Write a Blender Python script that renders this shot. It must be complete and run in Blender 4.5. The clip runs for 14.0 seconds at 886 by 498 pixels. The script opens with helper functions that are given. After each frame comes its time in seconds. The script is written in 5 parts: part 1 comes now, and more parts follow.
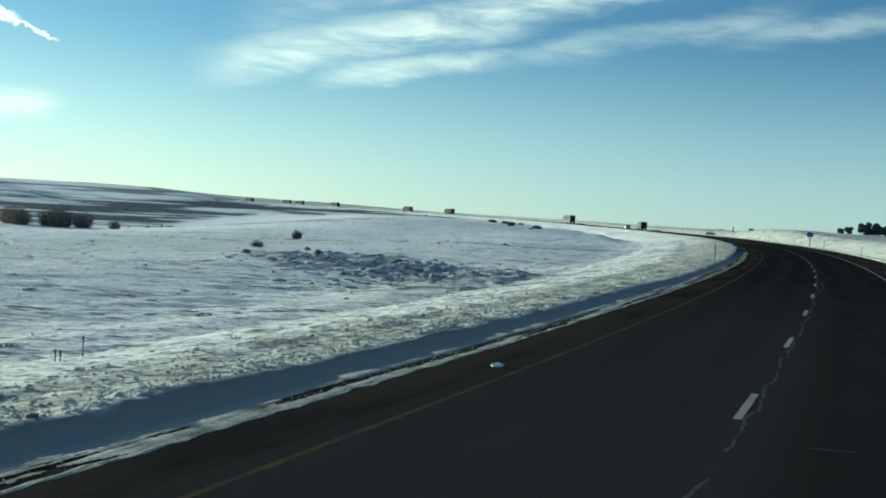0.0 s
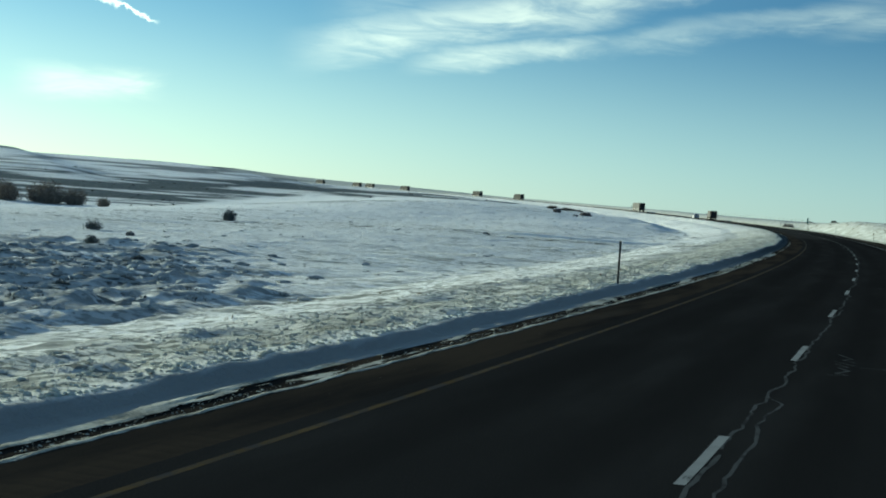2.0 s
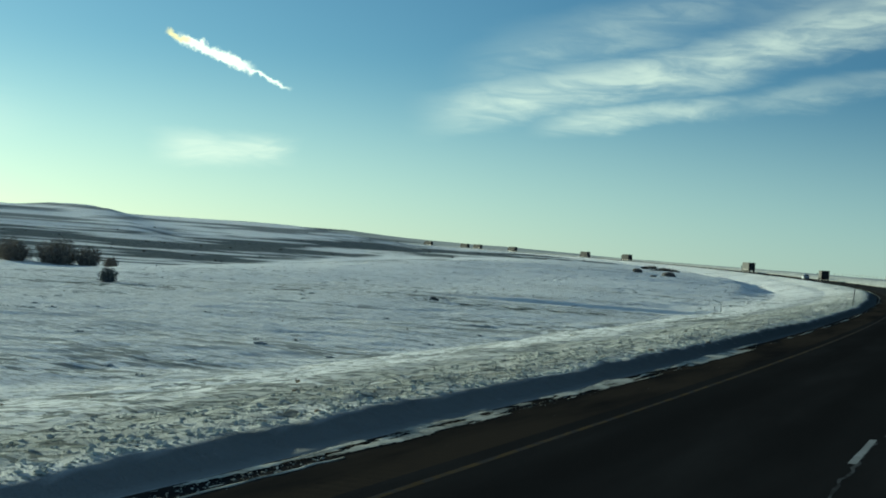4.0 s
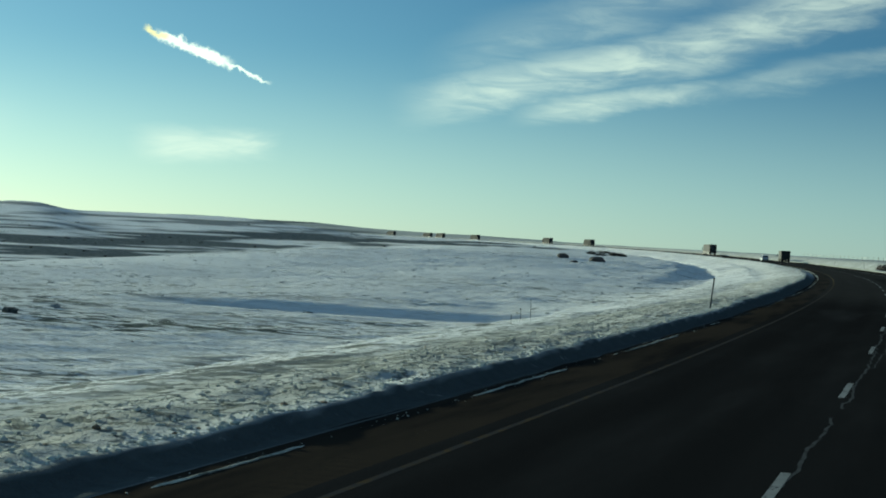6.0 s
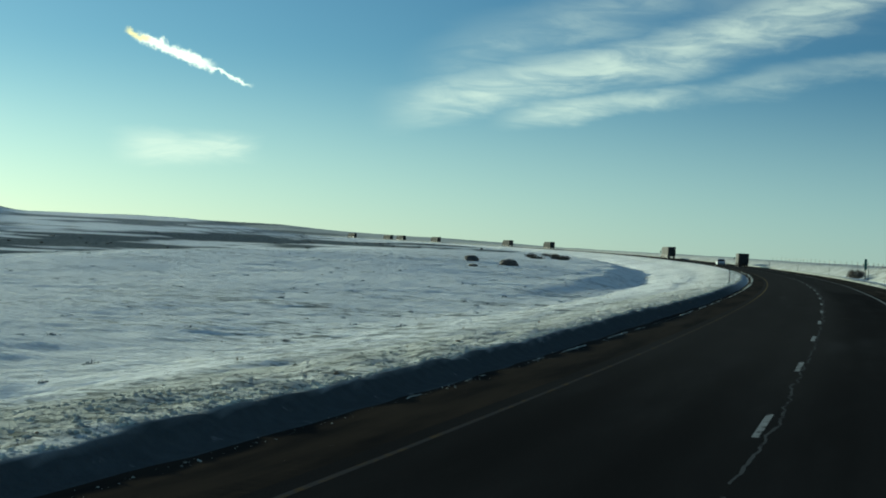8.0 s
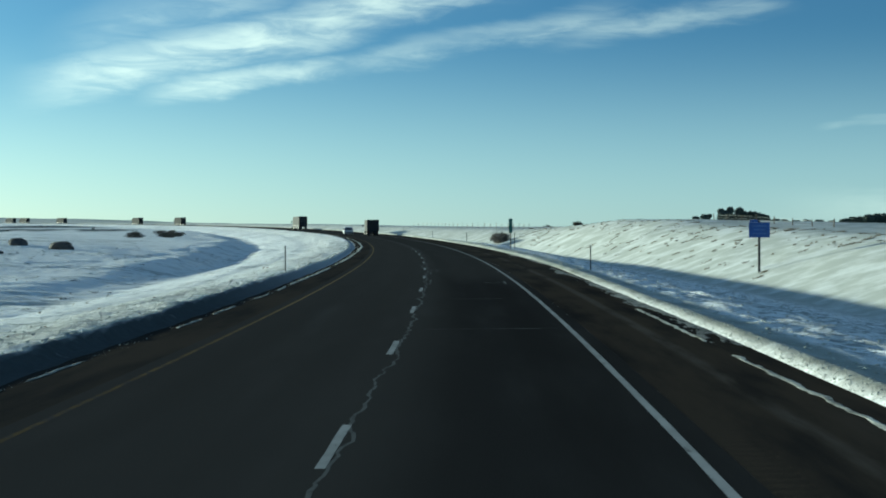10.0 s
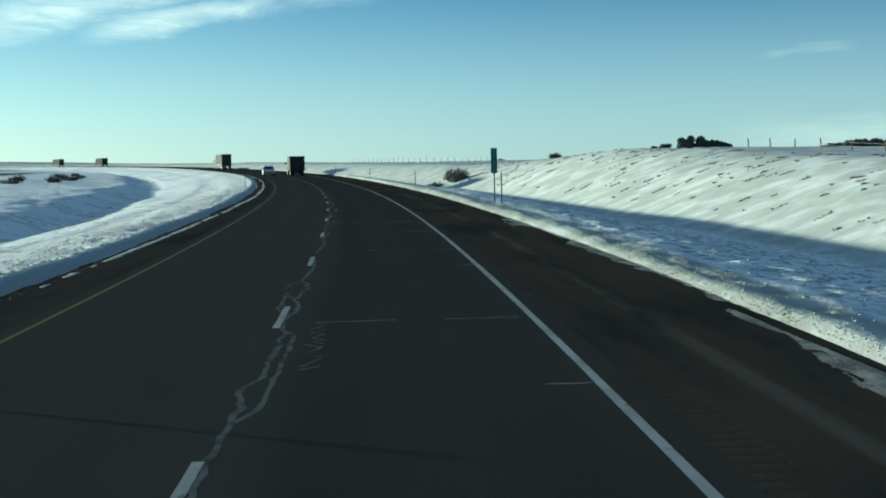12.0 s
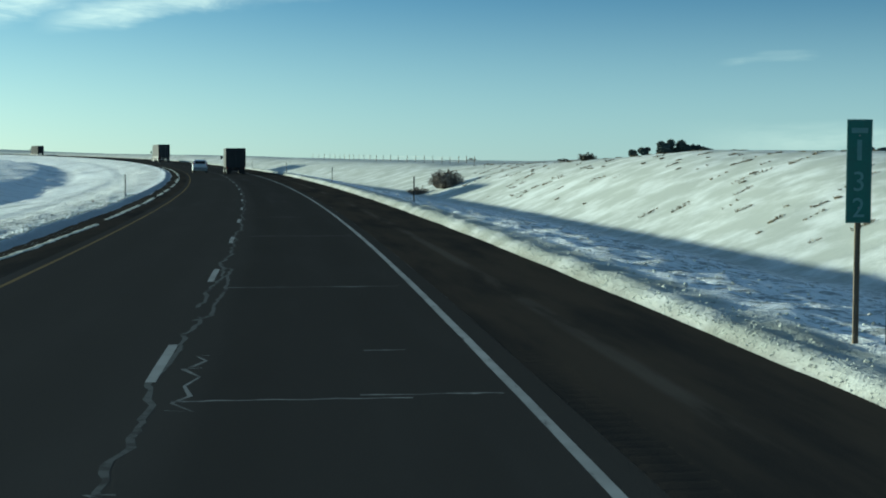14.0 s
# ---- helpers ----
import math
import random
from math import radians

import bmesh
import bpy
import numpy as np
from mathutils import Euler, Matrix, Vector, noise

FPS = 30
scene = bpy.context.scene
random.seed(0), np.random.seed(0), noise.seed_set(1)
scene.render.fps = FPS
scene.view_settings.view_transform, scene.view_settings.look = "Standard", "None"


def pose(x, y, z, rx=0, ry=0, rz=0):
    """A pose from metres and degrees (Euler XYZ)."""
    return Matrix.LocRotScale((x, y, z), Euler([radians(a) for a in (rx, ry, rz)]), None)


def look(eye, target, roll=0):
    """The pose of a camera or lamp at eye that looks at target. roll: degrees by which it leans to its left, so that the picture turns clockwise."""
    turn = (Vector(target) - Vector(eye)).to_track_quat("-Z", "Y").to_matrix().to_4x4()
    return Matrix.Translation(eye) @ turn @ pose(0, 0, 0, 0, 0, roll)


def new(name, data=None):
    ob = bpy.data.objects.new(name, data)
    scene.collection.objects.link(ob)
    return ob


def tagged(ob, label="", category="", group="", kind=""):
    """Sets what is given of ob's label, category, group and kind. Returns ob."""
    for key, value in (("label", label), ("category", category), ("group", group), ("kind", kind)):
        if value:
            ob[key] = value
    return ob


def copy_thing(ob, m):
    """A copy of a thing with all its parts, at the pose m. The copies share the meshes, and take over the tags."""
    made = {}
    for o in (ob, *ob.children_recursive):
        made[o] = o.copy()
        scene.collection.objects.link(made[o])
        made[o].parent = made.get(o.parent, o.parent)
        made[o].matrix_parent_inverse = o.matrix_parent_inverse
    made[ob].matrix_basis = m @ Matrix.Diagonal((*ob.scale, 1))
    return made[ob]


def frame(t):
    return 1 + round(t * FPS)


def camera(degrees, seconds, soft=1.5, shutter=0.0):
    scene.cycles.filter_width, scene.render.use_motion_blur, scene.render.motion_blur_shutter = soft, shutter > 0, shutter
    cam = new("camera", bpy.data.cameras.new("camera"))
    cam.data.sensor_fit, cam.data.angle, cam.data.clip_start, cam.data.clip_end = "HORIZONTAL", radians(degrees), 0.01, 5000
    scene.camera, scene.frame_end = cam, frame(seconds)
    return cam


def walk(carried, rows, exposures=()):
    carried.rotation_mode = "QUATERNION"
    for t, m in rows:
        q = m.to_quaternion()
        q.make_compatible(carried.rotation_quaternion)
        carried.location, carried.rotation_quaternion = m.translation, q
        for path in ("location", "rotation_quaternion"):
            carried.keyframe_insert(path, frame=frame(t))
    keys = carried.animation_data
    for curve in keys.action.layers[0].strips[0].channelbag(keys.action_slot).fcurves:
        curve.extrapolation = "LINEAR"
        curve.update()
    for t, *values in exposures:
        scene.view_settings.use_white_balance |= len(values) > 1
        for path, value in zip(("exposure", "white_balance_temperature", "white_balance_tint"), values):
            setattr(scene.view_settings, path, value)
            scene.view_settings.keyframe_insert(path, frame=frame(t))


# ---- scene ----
# brightness of the film, of the light and of the darkest surfaces
EXPOSURES = [(0.0, 0.82, 6350, -16), (2.0, 0.77, 6350, -16), (3.4, 0.55, 6500, -18), (4.5, 0.42, 6450, -19), (7.7, 0.42, 6450, -19), (8.5, 0.48, 6450, -18), (9.0, 0.75, 6250, -16), (11.0, 0.75, 5940, -18), (11.6, 0.77, 5940, -18), (12.3, 0.90, 5960, -18), (13.0, 0.80, 5980, -18), (14.0, 0.73, 5980, -18)]
SKY_STRENGTH, SUN_POWER = 0.074, 5.0
CLOUD_MIX, CLOUD_COL, TRAIL_COL = 0.68, (10.4, 10.6, 9.8), (14.0, 14.0, 13.0)
ASPHALT_COL = (0.0175, 0.0178, 0.0181)
HILL_H = [0.5, 0.5, 0.8, 1.15, 1.5, 1.95, 2.55, 2.7, 2.05, 1.4, 0.65, 0.7]
# the ploughed bank on the left: how far out its crest lies and how high it stands, and the lip and toe of the slope behind it
BANK_S = [-60, 20, 45, 70, 140, 190, 240, 265, 300, 342, 400, 600]
BANK_L = [6.3, 6.3, 6.3, 6.1, 6.2, 6.1, 6.3, 6.45, 6.45, 6.2, 6.05, 6.05]
BANK_H = [0.11, 0.11, 0.11, 0.10, 0.12, 0.12, 0.16, 0.20, 0.18, 0.10, 0.06, 0.05]
LIP_S, LIP_L, LIP_Z = [-60, 100, 155, 215, 300, 400, 600], [10.1, 10.1, 12.9, 14.0, 13.0, 13.0, 13.0], [-0.34, -0.34, -0.72, -0.95, -0.85, -0.98, -0.98]
TOE_L, TOE_Z = [17.4, 17.4, 21.2, 21.2, 19.4, 19.6, 19.6], [-1.6, -1.6, -2.05, -2.0, -1.8, -2.2, -2.2]
# the berm on the right swings in towards the lane here and there
BERM_S, BERM_IN = [250, 273, 285, 300, 322, 345, 360, 395], [-0.15, -0.3, -0.45, -0.45, -0.5, -0.2, -0.1, -0.15]

HAZE, HAZE_COL = 0.42, (8.0, 9.2, 9.7)
TRACK_AT = 5.2                       # where the shoulder has a dusty wheel track

# ---------------------------------------------------------------- the road's line
# s: metres along the broken lane line, l: metres to the right of it
K0, K1, K2 = 0.0005685, -0.0184e-5, 0.0140e-5
Z_KNOTS = [-60, 0, 80, 160, 240, 320, 400, 480, 560, 640, 720, 820, 1000, 1300, 2200, 4200]
Z_VALUES = [0.006, 0.0, 0.265, 0.566, 0.825, 1.149, 1.468, 1.808, 2.31, 2.822, 3.507, 4.382, 5.887, 8.397, 15.5, 24.0]
CROSS = 0.0039

S_GRID = np.arange(-400.0, 4300.0, 1.0)
_h = np.pi / 2 + K0 * S_GRID + K1 * np.maximum(0, S_GRID - 300) ** 2 / 2 + K2 * np.maximum(0, S_GRID - 600) ** 2 / 2
_cx, _cy = np.cos(_h), np.sin(_h)
_px = np.concatenate([[0], np.cumsum((_cx[1:] + _cx[:-1]) / 2)])
_py = np.concatenate([[0], np.cumsum((_cy[1:] + _cy[:-1]) / 2)])
_px -= _px[400]
_py -= _py[400]


def spline(xk, yk, x):
    xk, yk = np.asarray(xk, float), np.asarray(yk, float)
    n, h = len(xk), np.diff(xk)
    a, b = np.zeros((n, n)), np.zeros(n)
    a[0, 0] = a[-1, -1] = 1
    for i in range(1, n - 1):
        a[i, i - 1], a[i, i], a[i, i + 1] = h[i - 1], 2 * (h[i - 1] + h[i]), h[i]
        b[i] = 6 * ((yk[i + 1] - yk[i]) / h[i] - (yk[i] - yk[i - 1]) / h[i - 1])
    m = np.linalg.solve(a, b)
    k = np.clip(np.searchsorted(xk, x) - 1, 0, n - 2)
    d, hk = x - xk[k], h[k]
    return yk[k] + d * ((yk[k + 1] - yk[k]) / hk - hk * (2 * m[k] + m[k + 1]) / 6) + d * d * m[k] / 2 + d ** 3 * (m[k + 1] - m[k]) / (6 * hk)


_pz = spline(Z_KNOTS, Z_VALUES, S_GRID)


def heading(s):
    return np.interp(s, S_GRID, _h)


def road_z(s):
    return np.interp(s, S_GRID, _pz)


def road_xy(s, l):
    t = heading(s)
    return np.interp(s, S_GRID, _px) + l * np.sin(t), np.interp(s, S_GRID, _py) - l * np.cos(t)


def on_road(s, l, dz=0.0):
    x, y = road_xy(s, l)
    return Vector((float(x), float(y), float(road_z(s) + CROSS * l + dz)))


# ---------------------------------------------------------------- the camera and its drive
cam = camera(33.586, 14.0, soft=1.9)
SPEED, SLOWING, EYE = 27.394, -0.0239, 2.309
# seconds, offset from the lane line, yaw, pitch, roll
DRIVE = [
    (0.0, 1.511, 16.718, -1.141, -2.904), (0.5, 1.564, 16.147, -1.549, -3.915), (1.0, 1.618, 16.744, -1.416, -4.149),
    (1.5, 1.727, 18.238, -1.484, -3.767), (2.0, 1.836, 20.296, -1.888, -3.998), (3.0, 1.82, 24.0, -0.95, -3.95),
    (3.8, 1.79, 25.3, 0.05, -3.8), (4.5, 1.742, 25.154, 0.551, -3.595), (5.0, 1.684, 24.888, 0.854, -3.176),
    (5.5, 1.627, 24.726, 0.389, -3.234), (6.0, 1.569, 24.711, -0.121, -2.4), (6.5, 1.511, 24.804, 0.084, -2.573),
    (7.0, 1.454, 24.863, 0.39, -2.525), (7.5, 1.396, 24.759, 0.389, -2.968), (8.0, 1.452, 23.988, 0.048, -2.556),
    (8.5, 1.508, 20.287, -1.137, -2.051), (9.0, 1.564, 14.663, -0.965, -1.132), (9.8, 1.54, 10.9, -0.75, 0.0),
    (10.7, 1.51, 9.9, -0.7, 0.75), (11.5, 1.49, 9.584, -1.661, 1.088), (12.0, 1.49, 8.457, -3.29, 1.352),
    (12.5, 1.49, 8.481, -3.797, 1.476), (13.0, 1.49, 8.181, -4.292, 0.638), (13.5, 1.49, 7.762, -3.596, -0.318),
    (14.0, 1.49, 6.914, -3.364, -0.213)]


def travelled(t):
    return SPEED * t + 0.5 * SLOWING * t * t


PATH = []
for _t, _l, _yaw, _pitch, _roll in DRIVE:
    _p = on_road(travelled(_t), _l, EYE)
    PATH.append((_t, pose(_p.x, _p.y, _p.z, 90 + _pitch, _roll, _yaw)))
walk(cam, PATH, exposures=EXPOSURES)

# ---------------------------------------------------------------- sky and sun
SUN_AZ, SUN_EL = 66.0, 6.7          # degrees to the left of +y, and up


class Nodes:
    """A short way to write node trees."""

    def __init__(self, tree):
        self.tree, self.nodes, self.links = tree, tree.nodes, tree.links

    def put(self, socket, value):
        if hasattr(value, "is_output"):
            self.links.new(value, socket)
        elif value is not None:
            socket.default_value = value

    def math(self, op, a, b=None, c=None, clamp=False):
        n = self.nodes.new("ShaderNodeMath")
        n.operation, n.use_clamp = op, clamp
        for i, v in enumerate((a, b, c)):
            self.put(n.inputs[i], v)
        return n.outputs[0]

    def span(self, v, a, b, lo=0.0, hi=1.0, smooth=True):
        n = self.nodes.new("ShaderNodeMapRange")
        n.interpolation_type = "SMOOTHSTEP" if smooth else "LINEAR"
        self.put(n.inputs["Value"], v)
        for k, w in (("From Min", a), ("From Max", b), ("To Min", lo), ("To Max", hi)):
            self.put(n.inputs[k], w)
        return n.outputs["Result"]

    def mix(self, f, a, b, blend="MIX"):
        n = self.nodes.new("ShaderNodeMix")
        n.data_type, n.blend_type = "RGBA", blend
        self.put(n.inputs[0], f)
        self.put(n.inputs[6], a if hasattr(a, "is_output") else (*a, 1))
        self.put(n.inputs[7], b if hasattr(b, "is_output") else (*b, 1))
        return n.outputs[2]

    def noise(self, vec, scale, detail=4.0, rough=0.55, distortion=0.0):
        n = self.nodes.new("ShaderNodeTexNoise")
        self.put(n.inputs["Vector"], vec)
        for k, w in (("Scale", scale), ("Detail", detail), ("Roughness", rough), ("Distortion", distortion)):
            n.inputs[k].default_value = w
        return n.outputs["Fac"]

    def xyz(self, x, y, z=0.0):
        n = self.nodes.new("ShaderNodeCombineXYZ")
        for i, v in enumerate((x, y, z)):
            self.put(n.inputs[i], v)
        return n.outputs[0]

    def split(self, vec):
        n = self.nodes.new("ShaderNodeSeparateXYZ")
        self.put(n.inputs[0], vec)
        return n.outputs

    def mapping(self, vec, loc=(0, 0, 0), rot=(0, 0, 0), scale=(1, 1, 1)):
        n = self.nodes.new("ShaderNodeMapping")
        self.put(n.inputs["Vector"], vec)
        n.inputs["Location"].default_value, n.inputs["Rotation"].default_value, n.inputs["Scale"].default_value = loc, rot, scale
        return n.outputs[0]

    def coords(self, kind="Object"):
        return self.nodes.new("ShaderNodeTexCoord").outputs[kind]

    def attribute(self, name):
        n = self.nodes.new("ShaderNodeAttribute")
        n.attribute_name = name
        return n.outputs["Fac"]

    def random(self):
        return self.nodes.new("ShaderNodeObjectInfo").outputs["Random"]

    def island(self):
        return self.nodes.new("ShaderNodeNewGeometry").outputs["Random Per Island"]


def band(n, az, el, a, b, width, soft):
    """1 inside a straight band of sky from a to b (degrees), width in degrees, 0 outside."""
    dx, dy = b[0] - a[0], b[1] - a[1]
    long = math.hypot(dx, dy)
    ux, uy = dx / long, dy / long
    px, py = n.math("SUBTRACT", az, a[0]), n.math("SUBTRACT", el, a[1])
    along = n.math("ADD", n.math("MULTIPLY", px, ux), n.math("MULTIPLY", py, uy))
    off = n.math("ABSOLUTE", n.math("SUBTRACT", n.math("MULTIPLY", py, ux), n.math("MULTIPLY", px, uy)))
    side = n.span(off, width * (1 - soft), width * (1 + soft), 1.0, 0.0)
    ends = n.math("MULTIPLY", n.span(along, -soft * long * 0.2, soft * long * 0.25), n.span(along, long * (1 - soft * 0.25), long * (1 + soft * 0.2), 1.0, 0.0))
    return n.math("MULTIPLY", side, ends)


world = bpy.data.worlds.new("winter_sky")
scene.world = world
world.use_nodes = True
wn = Nodes(world.node_tree)
wn.nodes.clear()
sky = wn.nodes.new("ShaderNodeTexSky")
sky.sky_type, sky.sun_disc = "NISHITA", False
sky.sun_elevation, sky.sun_rotation = radians(SUN_EL), radians(-SUN_AZ)
sky.altitude, sky.air_density, sky.dust_density, sky.ozone_density = 1800, 0.9, 0.4, 2.8
direction = wn.coords("Generated")
dx, dy, dz = wn.split(direction)
az = wn.math("MULTIPLY", wn.math("ARCTAN2", wn.math("MULTIPLY", dx, -1.0), dy), 57.2958)
el = wn.math("MULTIPLY", wn.math("ARCSINE", dz), 57.2958)
# cirrus: wisps stretched along the bands
wisp_xy = wn.mapping(wn.xyz(az, el), rot=(0, 0, radians(17)), scale=(0.16, 0.75, 1.0))
wisp = wn.noise(wisp_xy, 1.0, 6.0, 0.6, 0.6)
fine = wn.noise(wn.mapping(wn.xyz(az, el), rot=(0, 0, radians(17)), scale=(0.36, 1.5, 1.0)), 1.0, 5.0, 0.6, 0.7)
warp_el = wn.math("ADD", el, wn.math("MULTIPLY", wn.math("SUBTRACT", wisp, 0.5), 1.6))
warp_az = wn.math("ADD", az, wn.math("MULTIPLY", wn.math("SUBTRACT", fine, 0.5), 1.4))
cirrus = wn.math("MULTIPLY", band(wn, warp_az, warp_el, (25.6, 5.6), (15.5, 8.0), 0.62, 0.9), 0.95)
for a_, b_, w_, g_ in (((17.5, 7.3), (6.0, 11.2), 0.75, 0.8), ((21.5, 5.35), (14.6, 6.35), 0.36, 0.85), ((14.8, 6.3), (4.0, 8.3), 0.4, 0.4), ((24.5, 7.0), (15.0, 10.5), 0.9, 0.35), ((36.4, 3.45), (31.8, 3.6), 0.42, 0.95), ((6.0, 7.6), (-2.0, 8.5), 0.4, 0.35), ((14, 11.5), (-4, 15), 2.2, 0.5), ((60, 6.5), (43, 4.0), 1.2, 0.4), ((-4.0, 3.9), (-7.0, 4.1), 0.15, 0.2), ((-4.0, 0.9), (-22.0, 1.1), 0.5, 0.3)):
    cirrus = wn.math("MAXIMUM", cirrus, wn.math("MULTIPLY", band(wn, warp_az, warp_el, a_, b_, w_, 0.9), g_))
ragged = wn.math("MULTIPLY", wn.span(fine, 0.30, 0.68), wn.span(wisp, 0.22, 0.55))
cirrus = wn.math("MULTIPLY", cirrus, wn.math("ADD", wn.math("MULTIPLY", ragged, 0.62), 0.38))
# an unseen veil of the same cloud overhead, added to lift the fill light
fill_veil = wn.math("MULTIPLY", wn.span(el, 12.5, 40.0, 0.0, 0.12), wn.span(wisp, 0.25, 0.6, 0.6, 1.0))
cirrus = wn.math("MAXIMUM", cirrus, fill_veil)
# one short bright torn trail, thick towards the sun and thin at its other end
trail_noise = wn.noise(wn.xyz(az, el), 2.4, 3.0, 0.6)
trail_el = wn.math("ADD", el, wn.math("MULTIPLY", wn.math("SUBTRACT", trail_noise, 0.5), 0.6))
trail = wn.math("MAXIMUM", band(wn, az, trail_el, (36.0, 7.6), (33.3, 6.66), 0.18, 0.6), wn.math("MULTIPLY", band(wn, az, trail_el, (33.7, 6.78), (31.8, 6.03), 0.07, 0.7), 0.8))
tip = band(wn, az, trail_el, (36.5, 7.79), (35.6, 7.47), 0.1, 0.7)
clear = wn.nodes.new("ShaderNodeMix")
clear.data_type, clear.blend_type = "RGBA", "MULTIPLY"
clear.inputs[0].default_value = 1.0
wn.links.new(sky.outputs[0], clear.inputs[6])
clear.inputs[7].default_value = (0.97, 1.0, 1.06, 1)
hazy = wn.mix(wn.span(el, 0.0, 8.0, HAZE, 0.0), clear.outputs[2], HAZE_COL)
sunward = wn.span(wn.math("ABSOLUTE", wn.math("SUBTRACT", az, SUN_AZ)), 6.0, 66.0)
hazy = wn.mix(1.0, hazy, wn.mix(sunward, (1.475, 1.38, 1.205), (0.725, 0.785, 0.86)), "MULTIPLY")
# the unseen sky overhead is brightened too, for more fill light
high = wn.span(el, 12.0, 55.0, 1.0, 1.7)
hazy = wn.mix(1.0, hazy, wn.xyz(high, high, high), "MULTIPLY")
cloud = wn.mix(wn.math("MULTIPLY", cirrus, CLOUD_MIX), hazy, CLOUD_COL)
cloud = wn.mix(trail, cloud, TRAIL_COL)
cloud = wn.mix(wn.math("MULTIPLY", tip, 0.85), cloud, (13.5, 11.4, 6.2))
background = wn.nodes.new("ShaderNodeBackground")
background.inputs["Strength"].default_value = SKY_STRENGTH
wn.links.new(cloud, background.inputs["Color"])
wn.links.new(background.outputs[0], wn.nodes.new("ShaderNodeOutputWorld").inputs[0])

sun = new("sun", bpy.data.lights.new("sun", "SUN"))
sun.data.energy, sun.data.angle, sun.data.color = SUN_POWER, radians(1.2), (1.0, 0.93, 0.81)
_a, _e = radians(SUN_AZ), radians(SUN_EL)
sun.matrix_world = look((-math.sin(_a) * 900 * math.cos(_e), math.cos(_a) * 900 * math.cos(_e), 900 * math.sin(_e)), (0, 0, 0))

# ---------------------------------------------------------------- materials


def material(name):
    m = bpy.data.materials.new(name)
    m.use_nodes = True
    n = Nodes(m.node_tree)
    n.nodes.clear()
    shader = n.nodes.new("ShaderNodeBsdfPrincipled")
    n.links.new(shader.outputs[0], n.nodes.new("ShaderNodeOutputMaterial").inputs[0])
    return m, n, shader


def bump(n, shader, height, strength, distance):
    b = n.nodes.new("ShaderNodeBump")
    b.inputs["Strength"].default_value, b.inputs["Distance"].default_value = strength, distance
    n.links.new(height, b.inputs["Height"])
    n.links.new(b.outputs[0], shader.inputs["Normal"])


def plain(name, colour, rough=0.6, metal=0.0, grain=0.12, scale=8.0, relief=0.0, specular=0.5):
    """Paint, metal, wood and the like: one colour with grain and grime at two scales."""
    m, n, sh = material(name)
    c = n.coords()
    big, small = n.noise(c, scale * 0.3, 4), n.noise(c, scale * 6, 3)
    f = n.math("ADD", n.math("MULTIPLY", big, 0.6), n.math("MULTIPLY", small, 0.4))
    dark = tuple(v * (1 - 2.2 * grain) for v in colour)
    light = tuple(min(1, v * (1 + 1.2 * grain)) for v in colour)
    n.put(sh.inputs["Base Color"], n.mix(n.span(f, 0.3, 0.7), dark, light))
    n.put(sh.inputs["Roughness"], n.span(big, 0.2, 0.8, max(0.02, rough - 0.1), min(1, rough + 0.1)))
    sh.inputs["Metallic"].default_value = metal
    sh.inputs["Specular IOR Level"].default_value = specular
    if relief:
        bump(n, sh, small, 0.4, relief)
    return m


